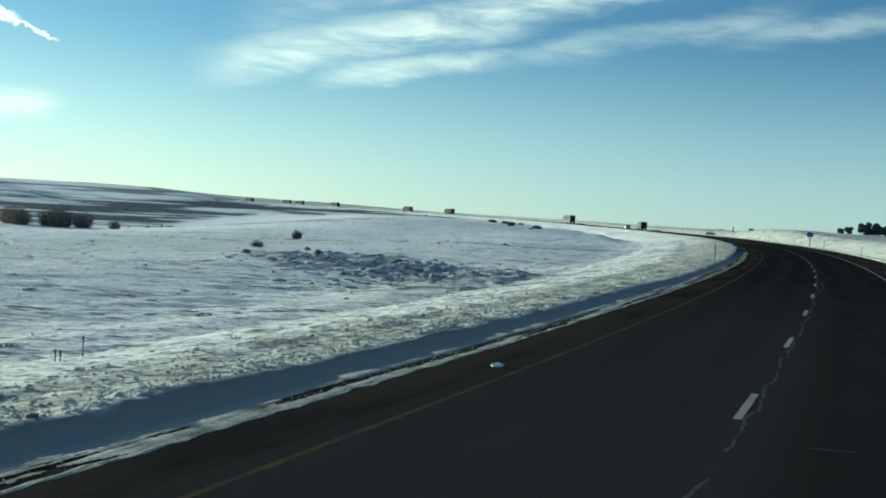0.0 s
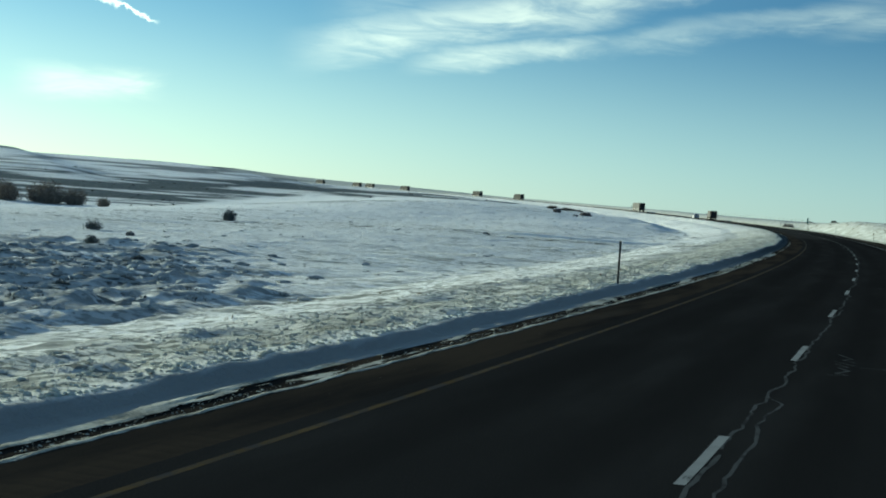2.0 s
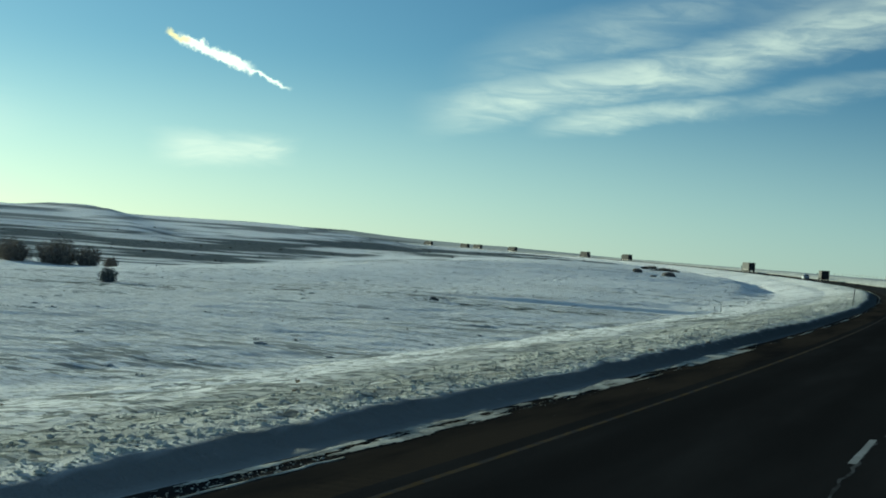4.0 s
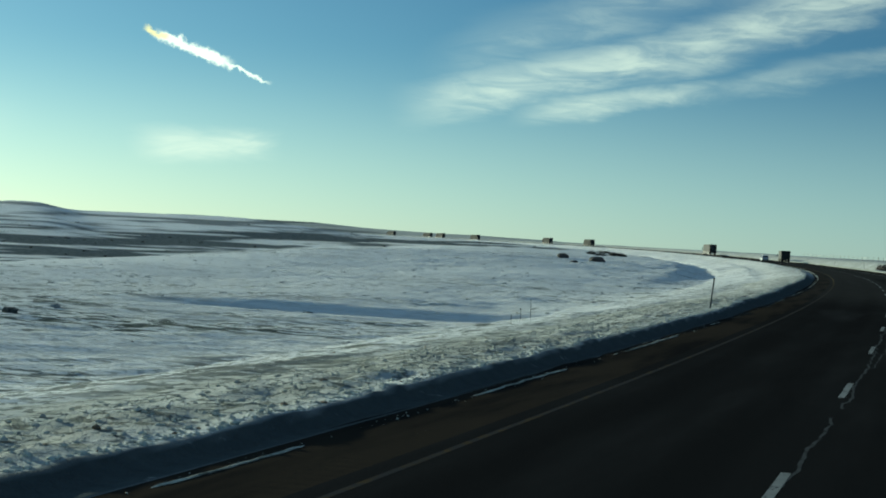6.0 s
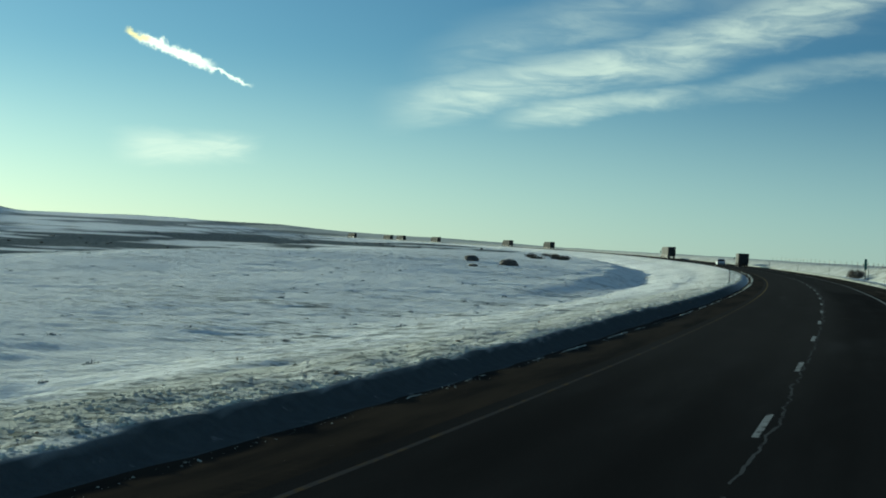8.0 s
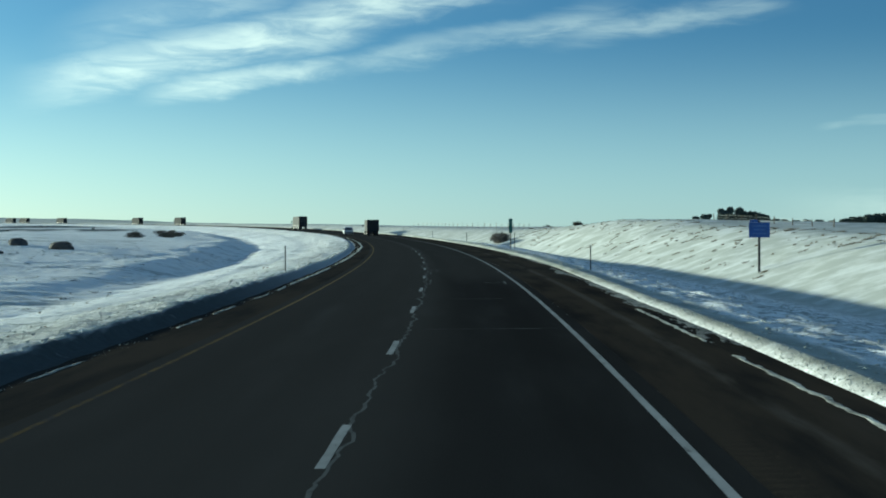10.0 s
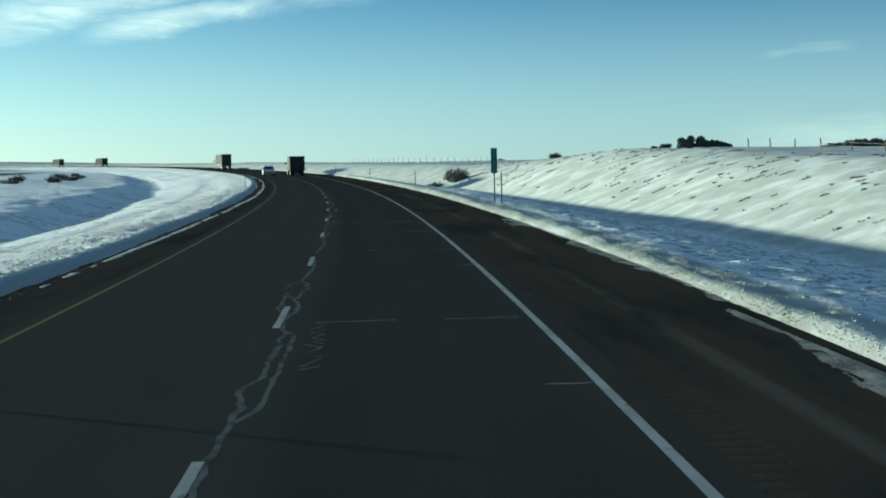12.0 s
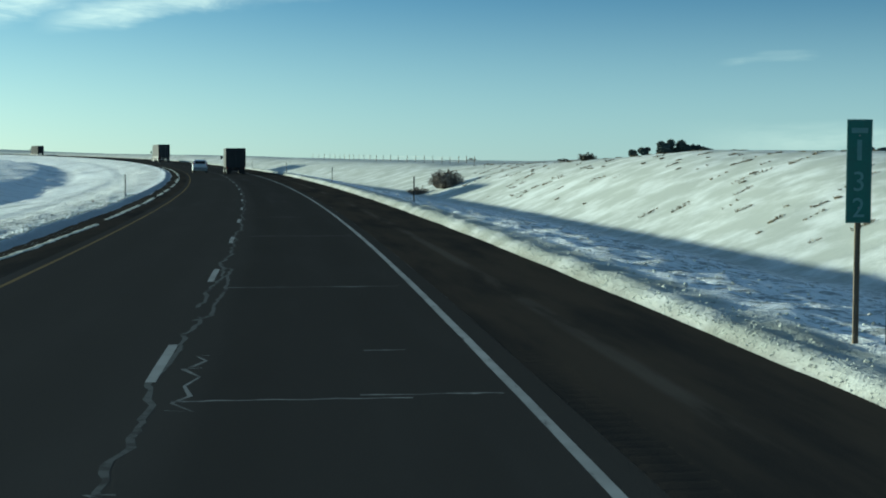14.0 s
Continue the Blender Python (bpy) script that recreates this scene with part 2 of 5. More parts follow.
def make_snow(name, tint=(0.945, 0.96, 0.965)):
    m, n, sh = material(name)
    c = n.coords()
    drift = n.mapping(c, rot=(0, 0, radians(24)), scale=(0.22, 1.0, 0.6))
    ripple = n.noise(drift, 1.6, 6, 0.62, 0.5)
    crust = n.noise(c, 3.5, 5, 0.6)
    grain = n.noise(c, 28.0, 3, 0.6)
    blotch = n.noise(n.mapping(c, rot=(0, 0, radians(24)), scale=(0.3, 1.0, 1.0)), 0.12, 4, 0.6)
    # bare stubble shows through where the wind has scoured the snow thin; drift-lip shadows are painted as such streaks
    # too
    brush = n.attribute("brush")
    streak = n.noise(n.mapping(c, rot=(0, 0, radians(24)), scale=(0.36, 1.0, 1.0)), 1.7, 4, 0.6)
    patchy = n.span(n.noise(n.mapping(c, scale=(0.6, 1.0, 1.0)), 0.07, 3, 0.6), 0.42, 0.56, 0.3, 1.25)
    thin = n.math("MULTIPLY", n.span(n.math("ADD", n.math("MULTIPLY", streak, 0.75), n.math("MULTIPLY", blotch, 0.4)), 0.59, 0.625), n.math("MULTIPLY", n.attribute("bare"), patchy))
    # specks of stubble; in the shaded ditch they paint its ripples' shading
    speck = n.math("MULTIPLY", n.span(n.noise(n.mapping(c, rot=(0, 0, radians(24)), scale=(0.7, 1.1, 1.0)), 3.6, 3, 0.5), 0.53, 0.57), n.attribute("speck"))
    thin = n.math("MAXIMUM", thin, speck)
    stub_shade = n.mix(n.span(crust, 0.35, 0.65), (0.10, 0.108, 0.10), (0.195, 0.215, 0.193))
    sage = n.mix(n.span(n.noise(c, 0.6, 5, 0.65), 0.3, 0.7), (0.085, 0.105, 0.115), (0.19, 0.21, 0.215))
    white = n.mix(n.span(blotch, 0.3, 0.7), tuple(v * 0.93 for v in tint), tint)
    # dry grass tinges the slopes' thin snow; crumb shade and dimmer sun painted in
    white = n.mix(n.math("MULTIPLY", n.attribute("straw_shade"), n.span(n.noise(c, 0.35, 4, 0.6), 0.3, 0.62, 0.55, 1.0)), white, (0.35, 0.364, 0.322))
    col = n.mix(n.math("MULTIPLY", thin, 0.85, clamp=True), white, stub_shade)
    col = n.mix(n.math("MULTIPLY", brush, n.span(n.noise(n.mapping(c, scale=(0.2, 0.2, 0.2)), 0.8, 6, 0.7), 0.0, 0.36), clamp=True), col, sage)
    dirt = n.math("MULTIPLY", n.attribute("dirt"), n.span(n.noise(c, 1.7, 6, 0.7), 0.22, 0.55), clamp=True)
    col = n.mix(dirt, col, n.mix(n.span(grain, 0.3, 0.7), (0.07, 0.058, 0.045), (0.17, 0.145, 0.115)))
    # the bank face's shade, with its plough grime, painted dark into the snow
    col = n.mix(n.math("MULTIPLY", n.attribute("shade_grime"), n.span(n.noise(c, 2.2, 5, 0.6), 0.05, 0.36)), col, n.mix(crust, (0.034, 0.042, 0.046), (0.085, 0.1, 0.105)))
    n.put(sh.inputs["Base Color"], col)
    sh.inputs["Roughness"].default_value = 0.85
    sh.inputs["Specular IOR Level"].default_value = 0.0
    h = n.math("ADD", n.math("MULTIPLY", ripple, n.attribute("drift")), n.math("MULTIPLY", n.math("ADD", n.math("MULTIPLY", crust, 0.35), n.math("MULTIPLY", grain, 0.06)), n.math("ADD", n.math("MULTIPLY", n.attribute("rough"), 1.4), 0.25)))
    bump(n, sh, h, 0.9, 0.5)
    return m


def make_asphalt(name, colour, brown=0.0):
    m, n, sh = material(name)
    c = n.coords("UV")             # metres across, metres along
    u, v, _ = n.split(c)
    stones = n.noise(c, 55.0, 2, 0.7)
    patch = n.noise(n.mapping(c, scale=(1.0, 0.12, 1.0)), 0.9, 5, 0.6)
    wide = n.noise(n.mapping(c, scale=(0.5, 0.05, 1.0)), 0.6, 3, 0.6)
    base = n.mix(n.span(stones, 0.3, 0.75), tuple(k * 0.7 for k in colour), tuple(k * 1.35 for k in colour))
    base = n.mix(n.math("MULTIPLY", n.span(patch, 0.42, 0.75), 0.5), base, tuple(k * 1.7 for k in colour))
    # polished wheel paths
    wheel = None
    for x in (-2.75, -0.95, 0.95, 2.75):
        w = n.span(n.math("ABSOLUTE", n.math("SUBTRACT", u, x)), 0.15, 0.6, 1.0, 0.0)
        wheel = w if wheel is None else n.math("MAXIMUM", wheel, w)
    base = n.mix(n.math("MULTIPLY", wheel, 0.35), base, tuple(k * 0.55 for k in colour))
    if brown:
        # a pale dusty track beside the rumble strip
        track = n.math("MULTIPLY", n.span(n.math("ABSOLUTE", n.math("SUBTRACT", u, TRACK_AT)), 0.05, 0.2, 1.0, 0.0), n.span(patch, 0.42, 0.6))
        base = n.mix(n.math("MULTIPLY", n.span(patch, 0.3, 0.6), brown), base, (0.042, 0.0345, 0.0265))
        base = n.mix(n.math("MULTIPLY", track, 0.24), base, (0.13, 0.125, 0.115))
    # paler at the start, past mid-bend and leftwards: glare put into the colour
    glare = n.math("ADD", n.math("ADD", n.span(v, 232.0, 262.0, 0.0, 0.7), n.span(v, 262.0, 375.0, 0.0, 0.3)), n.span(v, 15.0, 80.0, 0.58, 0.0))
    glare = n.math("MULTIPLY", glare, n.math("MAXIMUM", n.span(u, 0.1, 1.7, 1.12, 0.2), n.span(v, 320.0, 342.0, 0.0, 0.85)))
    base = n.mix(n.math("MULTIPLY", glare, 0.22 if brown else 0.5), base, (0.0595, 0.0583, 0.0552))
    # wind-blown snow dust and salt
    base = n.mix(n.math("MULTIPLY", n.span(wide, 0.6, 0.8), 0.1), base, (0.17, 0.18, 0.19))
    n.put(sh.inputs["Base Color"], base)
    n.put(sh.inputs["Roughness"], n.span(patch, 0.3, 0.7, 0.72, 0.95))
    sh.inputs["Specular IOR Level"].default_value = 0.0
    bump(n, sh, stones, 0.35, 0.012)
    return m


def make_paint(name, colour, wear, fresh=0.0, tired=0.0):
    m, n, sh = material(name)
    c = n.coords("UV")
    chips = n.noise(n.mapping(c, scale=(1.0, 0.25, 1.0)), 6.0, 6, 0.7)
    dirt = n.noise(c, 0.7, 4, 0.6)
    col = n.mix(n.span(dirt, 0.3, 0.7), tuple(k * 0.72 for k in colour), colour)
    # less worn past the bend's middle
    v = n.split(c)[1]
    chips = n.math("SUBTRACT", chips, n.span(v, 285.0, 330.0, 0.0, fresh))
    chips = n.math("ADD", chips, n.math("MULTIPLY", n.span(v, 150.0, 195.0, 0.0, tired), n.span(v, 250.0, 285.0, 1.0, 0.0)))
    if fresh:
        col = n.mix(n.span(v, 285.0, 330.0), col, tuple(k * 1.7 for k in colour))
    col = n.mix(n.span(chips, wear - 0.06, wear + 0.1), col, (0.045, 0.045, 0.046))
    n.put(sh.inputs["Base Color"], col)
    sh.inputs["Roughness"].default_value = 0.8
    sh.inputs["Specular IOR Level"].default_value = 0.0
    bump(n, sh, chips, 0.3, 0.004)
    return m


def make_seal(name, colour, ground):
    """Sealant worn through in blotches."""
    m, n, sh = material(name)
    c = n.coords()
    worn = n.math("ADD", n.math("MULTIPLY", n.noise(c, 3.0, 4, 0.7), 0.6), n.math("MULTIPLY", n.noise(c, 0.5, 3, 0.6), 0.4))
    n.put(sh.inputs["Base Color"], n.mix(n.span(worn, 0.38, 0.52), ground, colour))
    sh.inputs["Roughness"].default_value = 0.8
    sh.inputs["Specular IOR Level"].default_value = 0.0
    return m


def make_bush(name, low, high):
    m, n, sh = material(name)
    n.put(sh.inputs["Base Color"], n.mix(n.island(), low, high))
    sh.inputs["Roughness"].default_value = 0.85
    sh.inputs["Specular IOR Level"].default_value = 0.2
    return m


SNOW = make_snow("wind_packed_snow")
CHUNK = plain("broken_snow", (0.84, 0.845, 0.83), 0.8, grain=0.08, scale=3, relief=0.03, specular=0.0)
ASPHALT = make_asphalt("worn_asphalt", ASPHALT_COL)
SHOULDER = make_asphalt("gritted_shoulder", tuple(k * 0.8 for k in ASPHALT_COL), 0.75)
SEAL = make_seal("crack_sealant", (0.092, 0.097, 0.096), (0.05, 0.05, 0.05))
SNOWY_SEAL = make_seal("snow_filled_crack", (0.17, 0.178, 0.178), (0.08, 0.082, 0.082))
FRESH_SEAL = make_seal("thin_crack_sealant", (0.068, 0.072, 0.074), (0.03, 0.031, 0.032))
OLD_CHUNK = plain("dusty_broken_snow", (0.505, 0.52, 0.465), 0.8, grain=0.18, scale=3, relief=0.03, specular=0.0)
MOUND = plain("frosted_sagebrush", (0.36, 0.385, 0.39), 0.9, grain=0.3, scale=3, relief=0.05, specular=0.0)
CRUST = plain("grey_icy_crust", (0.2, 0.2, 0.18), 0.8, grain=0.42, scale=5, relief=0.03, specular=0.1)
GRIT_SNOW = plain("gritty_packed_snow", (0.44, 0.435, 0.38), 0.85, grain=0.33, scale=4, relief=0.02, specular=0.0)
WHITE_PAINT = make_paint("white_road_paint", (0.275, 0.288, 0.288), 0.62, tired=0.07)
YELLOW_PAINT = make_paint("yellow_road_paint", (0.085, 0.066, 0.038), 0.49, 0.14, 0.07)
STEEL = plain("galvanised_steel", (0.32, 0.32, 0.30), 0.5, 0.7, scale=10)
POST_WOOD = plain("weathered_post", (0.20, 0.15, 0.10), 0.85, grain=0.2, scale=6, relief=0.01)
DARK_POST = plain("dark_delineator", (0.03, 0.033, 0.033), 0.6, grain=0.15)
REFLECTOR = plain("reflector", (0.10, 0.10, 0.096), 0.3)
GREEN = plain("green_sign_sheeting", (0.012, 0.12, 0.085), 0.45, grain=0.1, scale=5)
BLUE = plain("blue_sign_sheeting", (0.012, 0.07, 0.30), 0.45, grain=0.1, scale=5)
SIGN_WHITE = plain("white_sign_sheeting", (0.5, 0.56, 0.55), 0.5, grain=0.06)
# paler than SAGE: the haze before this brush is put into its colour
HAZY_SAGE = make_bush("hazy_sagebrush_twigs", (0.06, 0.072, 0.075), (0.17, 0.185, 0.185))
SAGE = make_bush("sagebrush_twigs", (0.03, 0.032, 0.028), (0.11, 0.10, 0.08))
WILLOW = make_bush("bare_shrub_twigs", (0.125, 0.108, 0.092), (0.29, 0.25, 0.205))
GRASS = make_bush("dry_grass", (0.13, 0.10, 0.06), (0.30, 0.24, 0.15))
CONIFER = make_bush("juniper_foliage", (0.06, 0.08, 0.075), (0.14, 0.165, 0.14))
BARK = plain("bark", (0.07, 0.055, 0.042), 0.9, grain=0.2, relief=0.02)
ROCK = plain("dark_boulder", (0.085, 0.08, 0.078), 0.9, grain=0.2, scale=1.2, relief=0.06, specular=0.2)
TRAILER_WHITE = plain("trailer_white", (0.13, 0.13, 0.125), 0.85, grain=0.1, scale=1, specular=0.05)
# far trailers against the sun: their shaded look put into the colour
TRAILER_BACKLIT = plain("trailer_backlit", (0.04, 0.041, 0.04), 0.85, grain=0.1, scale=1, specular=0.05)
BLACK = plain("black_rubber", (0.018, 0.018, 0.018), 0.8, grain=0.1)
ALLOY = plain("aluminium", (0.22, 0.22, 0.22), 0.55, 0.6, grain=0.1)
CAR_PAINT = plain("silver_white_paint", (0.62, 0.64, 0.66), 0.25, grain=0.03, scale=1)
CAR_GLASS = plain("tinted_glass", (0.012, 0.014, 0.016), 0.06, grain=0.02)
RED_LENS = plain("red_lens", (0.35, 0.01, 0.01), 0.2, grain=0.05)

# ---------------------------------------------------------------- helpers for meshes


def thing(name, m, label, category, group="", kind=""):
    ob = new(name)
    ob.empty_display_size = 0.2
    ob.matrix_world = m
    return tagged(ob, label, category, group, kind)


def finish(name, me, mat, parent=None, label="", smooth=False):
    if mat is not None:
        me.materials.append(mat)
    if smooth:
        me.polygons.foreach_set("use_smooth", [True] * len(me.polygons))
    ob = new(name, me)
    if parent is not None:
        ob.parent = parent
    if label:
        ob["label"] = label
    return ob


def part(name, bm, mat, parent=None, label="", smooth=False):
    me = bpy.data.meshes.new(name)
    bm.to_mesh(me)
    bm.free()
    return finish(name, me, mat, parent, label, smooth)


def from_arrays(name, verts, faces, mat, parent=None, label="", smooth=False):
    me = bpy.data.meshes.new(name)
    me.from_pydata([tuple(v) for v in verts], [], [tuple(f) for f in faces])
    return finish(name, me, mat, parent, label, smooth)


def box(bm, x0, y0, z0, x1, y1, z1, bevel=0.0, taper=1.0):
    vs = [bm.verts.new((x, y, z)) for z, k in ((z0, 1.0), (z1, taper)) for x, y in
          (((x0 + x1) / 2 + (x0 - x1) / 2 * k, (y0 + y1) / 2 + (y0 - y1) / 2 * k), ((x0 + x1) / 2 - (x0 - x1) / 2 * k, (y0 + y1) / 2 + (y0 - y1) / 2 * k),
           ((x0 + x1) / 2 - (x0 - x1) / 2 * k, (y0 + y1) / 2 - (y0 - y1) / 2 * k), ((x0 + x1) / 2 + (x0 - x1) / 2 * k, (y0 + y1) / 2 - (y0 - y1) / 2 * k))]
    fs = [bm.faces.new([vs[i] for i in q]) for q in ((3, 2, 1, 0), (4, 5, 6, 7), (0, 1, 5, 4), (1, 2, 6, 5), (2, 3, 7, 6), (3, 0, 4, 7))]
    if bevel:
        edges = list({e for f in fs for e in f.edges})
        bmesh.ops.bevel(bm, geom=edges, offset=bevel, segments=2, affect="EDGES")
    return bm


def tube(bm, a, b, r0, r1, sides=8):
    a, b = Vector(a), Vector(b)
    q = (b - a).to_track_quat("Z", "Y")
    rings = []
    for p, r in ((a, r0), (b, r1)):
        rings.append([bm.verts.new(p + q @ Vector((r * math.cos(2 * math.pi * i / sides), r * math.sin(2 * math.pi * i / sides), 0))) for i in range(sides)])
    for i in range(sides):
        j = (i + 1) % sides
        bm.faces.new((rings[0][i], rings[0][j], rings[1][j], rings[1][i]))
    bm.faces.new(rings[0][::-1])
    bm.faces.new(rings[1])
    return bm


def channel(bm, z0, z1, wide, deep, thick):
    """A U-shaped steel section standing upright, its open side towards -y."""
    h = wide / 2
    ring = [(-h, -deep), (-h + thick, -deep), (-h + thick, 0), (h - thick, 0), (h - thick, -deep), (h, -deep), (h, thick), (-h, thick)]
    low, top = ([bm.verts.new((x, y, z)) for x, y in ring] for z in (z0, z1))
    for i in range(8):
        j = (i + 1) % 8
        bm.faces.new((low[i], low[j], top[j], top[i]))
    bm.faces.new(low[::-1])
    bm.faces.new(top)
    return bm


def set_uv(me, uv_of_vertex):
    layer = me.uv_layers.new(name="UVMap")
    idx = np.zeros(len(me.loops), np.int32)
    me.loops.foreach_get("vertex_index", idx)
    layer.data.foreach_set("uv", np.asarray(uv_of_vertex, np.float32)[idx].ravel())


def grid_faces(rows, cols):
    i = np.arange(rows - 1)[:, None] * cols + np.arange(cols - 1)[None, :]
    return np.stack([i, i + 1, i + cols + 1, i + cols], -1).reshape(-1, 4)


def hashed(ix, iy, seed):
    h = (ix.astype(np.int64) * 374761393 + iy.astype(np.int64) * 668265263 + seed * 974634541) & 0x7FFFFFFF
    h = ((h ^ (h >> 13)) * 1274126177) & 0x7FFFFFFF
    return ((h ^ (h >> 16)) & 0xFFFF) / 65535.0


def value_noise(x, y, seed=0):
    ix, iy = np.floor(x), np.floor(y)
    fx, fy = x - ix, y - iy
    fx, fy = fx * fx * (3 - 2 * fx), fy * fy * (3 - 2 * fy)
    a, b = hashed(ix, iy, seed), hashed(ix + 1, iy, seed)
    c, d = hashed(ix, iy + 1, seed), hashed(ix + 1, iy + 1, seed)
    return (a + (b - a) * fx) * (1 - fy) + (c + (d - c) * fx) * fy - 0.5


def fbm(x, y, seed=0, octaves=4):
    total, amp = 0, 1.0
    for k in range(octaves):
        total = total + amp * value_noise(x, y, seed + k)
        x, y, amp = x * 2.03 + 7.1, y * 2.03 + 3.7, amp * 0.5
    return total


def step(a, b, x):
    t = np.clip((x - a) / (b - a), 0, 1)
    return t * t * (3 - 2 * t)


# ---------------------------------------------------------------- the lie of the land
SKY_AZ = [-90, -40, -20, -8, 0, 5, 8, 12, 16, 20, 24, 28, 30, 35, 39.6, 40.8, 41.8, 43.2, 60, 90]
SKY_EL = [0.2, 0.2, 0.2, 0.2, 0.21, 0.0, -0.05, 0.02, 0.16, 0.29, 0.44, 0.56, 0.70, 0.77, 0.72, 0.97, 1.0, 0.84, 0.7, 0.5]
HUB = (-8.0, 190.0, 2.95)


def bank_crest(s):
    """Where the ploughed bank on the left has its crest, and how high."""
    line = -np.interp(s, BANK_S, BANK_L) - 0.2 * fbm(s * 0.11, s * 0 + 3.3, 5, 3) - 0.22 * fbm(s * 0.5, s * 0 + 4.3, 115, 3) - 0.14 * fbm(s * 2.0, s * 0 + 1.3, 125, 2)
    return line, np.interp(s, BANK_S, BANK_H) + 0.04 * fbm(s * 0.07, s * 0 + 9.1, 8, 4) + 0.045 * fbm(s * 0.6, s * 0 + 2.2, 18, 3) + 0.055 * fbm(s * 1.8, s * 0 + 6.2, 118, 3)


def ground_z(s, l, fine=True):
    """Height of the land at s, l; also how much sagebrush, bare stubble, dirt, roughness and painted shade it has."""
    s, l = np.broadcast_arrays(np.asarray(s, float), np.asarray(l, float))
    zr = road_z(s) + CROSS * np.clip(l, -8, 8)
    crest, tall = bank_crest(s)
    prof = np.zeros(s.shape)
    # left: bank, then a slope down to the ditch, its far bank and the field
    left = l < 0
    m = -l
    far_bank = np.maximum.reduce([step(400, 440, s) * (1 - step(680, 800, s)) * 0.4, 0.12 + 0 * s])
    rise = step(290, 470, s) * (1 - step(80, 170, m))
    field = -2.15 - 0.75 * step(40, 75, m) - 4.6 * step(85, 190, m) + 2.9 * rise * step(24, 80, m) + 0.9 * rise * (1 - step(24, 80, m))
    lip_m, lip_z = np.interp(s, LIP_S, LIP_L) + 0.9 * fbm(s * 0.06, s * 0 + 5.1, 25, 3), np.interp(s, LIP_S, LIP_Z)
    toe_m, slope_end = np.interp(s, LIP_S, TOE_L), np.interp(s, LIP_S, TOE_Z)
    slope_l = np.where(m < lip_m, (tall - 0.06) + (lip_z - tall + 0.06) * step(0, 1, np.clip((m - 6.2) / (lip_m - 6.2), 0, 1)) ** 1.25,
                       lip_z + (slope_end - lip_z) * np.clip((m - lip_m) / (toe_m - lip_m), 0, 1))
    bench = slope_l + (field - slope_end) * step(20.0, 27.0, m + step(380, 430, s) * (3.2 * fbm(s * 0.028, s * 0 + 7.7, 48, 3) + 1.0 * fbm(s * 0.12, m * 0.1, 49, 3)))
    worn = m + 1.5 * fbm(s * 0.035, m * 0.05, 27, 3) + 0.5 * fbm(s * 0.2, m * 0.2, 28, 3)
    bench = bench - far_bank * np.interp(worn, [18.4, 20.0, 21.4, 23.4, 24.6, 26.2, 28.0], [0.0, 0.45, 0.9, 1.0, 0.62, 0.12, 0.0])
    bench = bench + 0.45 * fbm(s * 0.045, m * 0.16, 47, 4) * step(400, 440, s) * step(13, 18, m) * (1 - step(28, 36, m))
    # a washed-out gully that crosses the ditch
    g_at = s - 243.5 - 0.16 * (m - 19) - 0.3 * fbm(m * 0.12, m * 0, 29, 2)
    bench = bench - np.interp(g_at, [-1.5, 1.0, 3.0, 6.5, 10.5], [0.0, 0.6, 1.3, 1.2, 0.0]) * step(15.0, 18.5, m) * (1 - step(36, 52, m))
    calm = 1 - step(-5, -1.5, g_at) * (1 - step(9, 14, g_at)) * step(13, 17, m) * (1 - step(40, 54, m)) * left * 0.85
    rise_q = np.clip((m - 5.45) / np.maximum(-crest - 5.45, 0.2), 0, 1)
    face = np.interp(rise_q, [0, 0.12, 0.6, 1], [-0.02, -0.08, -0.07, 0.0]) * step(168, 215, s) + tall * step(0.5, 1.0, rise_q)
    lp = np.where(m < -crest, face, tall - (tall - bench) * step(0, 1.3, m + crest))
    lp = np.where(m < 5.45, -0.05 - 0.05 * step(5.35, 5.0, m), lp)
    # right: low berm, ditch, hill
    inner = l - np.interp(s, BERM_S, BERM_IN) * (1 - step(7.6, 10.0, l)) - 0.05 * fbm(s * 0.35, s * 0 + 8.7, 23, 4) * (1 - step(7.6, 10.0, l))
    stops = [6.98, 7.08, 7.2, 7.36, 7.7, 8.1, 8.5, 10.0, 14.0, 18.0, 21.0, 23.0]
    low = np.interp(inner, stops, [-0.03, 0.05, 0.11, 0.14, 0.07, -0.04, -0.13, -0.46, -1.2, -1.85, -2.3, -2.45])
    broad = np.interp(inner, stops, [-0.03, 0.08, 0.18, 0.26, 0.2, 0.13, 0.07, -0.16, -1.02, -1.8, -2.3, -2.45])
    right = low + (broad - low) * step(350, 378, s) * (0.5 + 0.5 * step(400, 430, s))
    right = right + np.interp(l, [7.4, 8.2, 10.0, 13.0, 16.0, 19.0], [0.0, 0.1, 0.22, 0.27, 0.14, 0.0]) * step(280, 310, s) * (1 - step(425, 455, s))
    berm = (0.012 * fbm(s * 0.45, s * 0 + 1.7, 21, 3) + 0.03 * fbm(s * 2.2, l * 2.2, 22, 3)) * step(6.95, 7.3, inner) * (1 - step(7.4, 7.9, inner))
    hill_h = np.interp(s, [-60, 150, 300, 372, 410, 440, 460, 490, 515, 540, 600, 800], HILL_H)
    hl = np.clip((l - 22.5) / 14.5, 0, 1)
    hill = (hill_h + 2.5) * (hl * (2 - hl) * 0.6 + 0.4 * hl * hl * (3 - 2 * hl)) - 0.02 * np.maximum(0, l - 40) * step(40, 60, l)
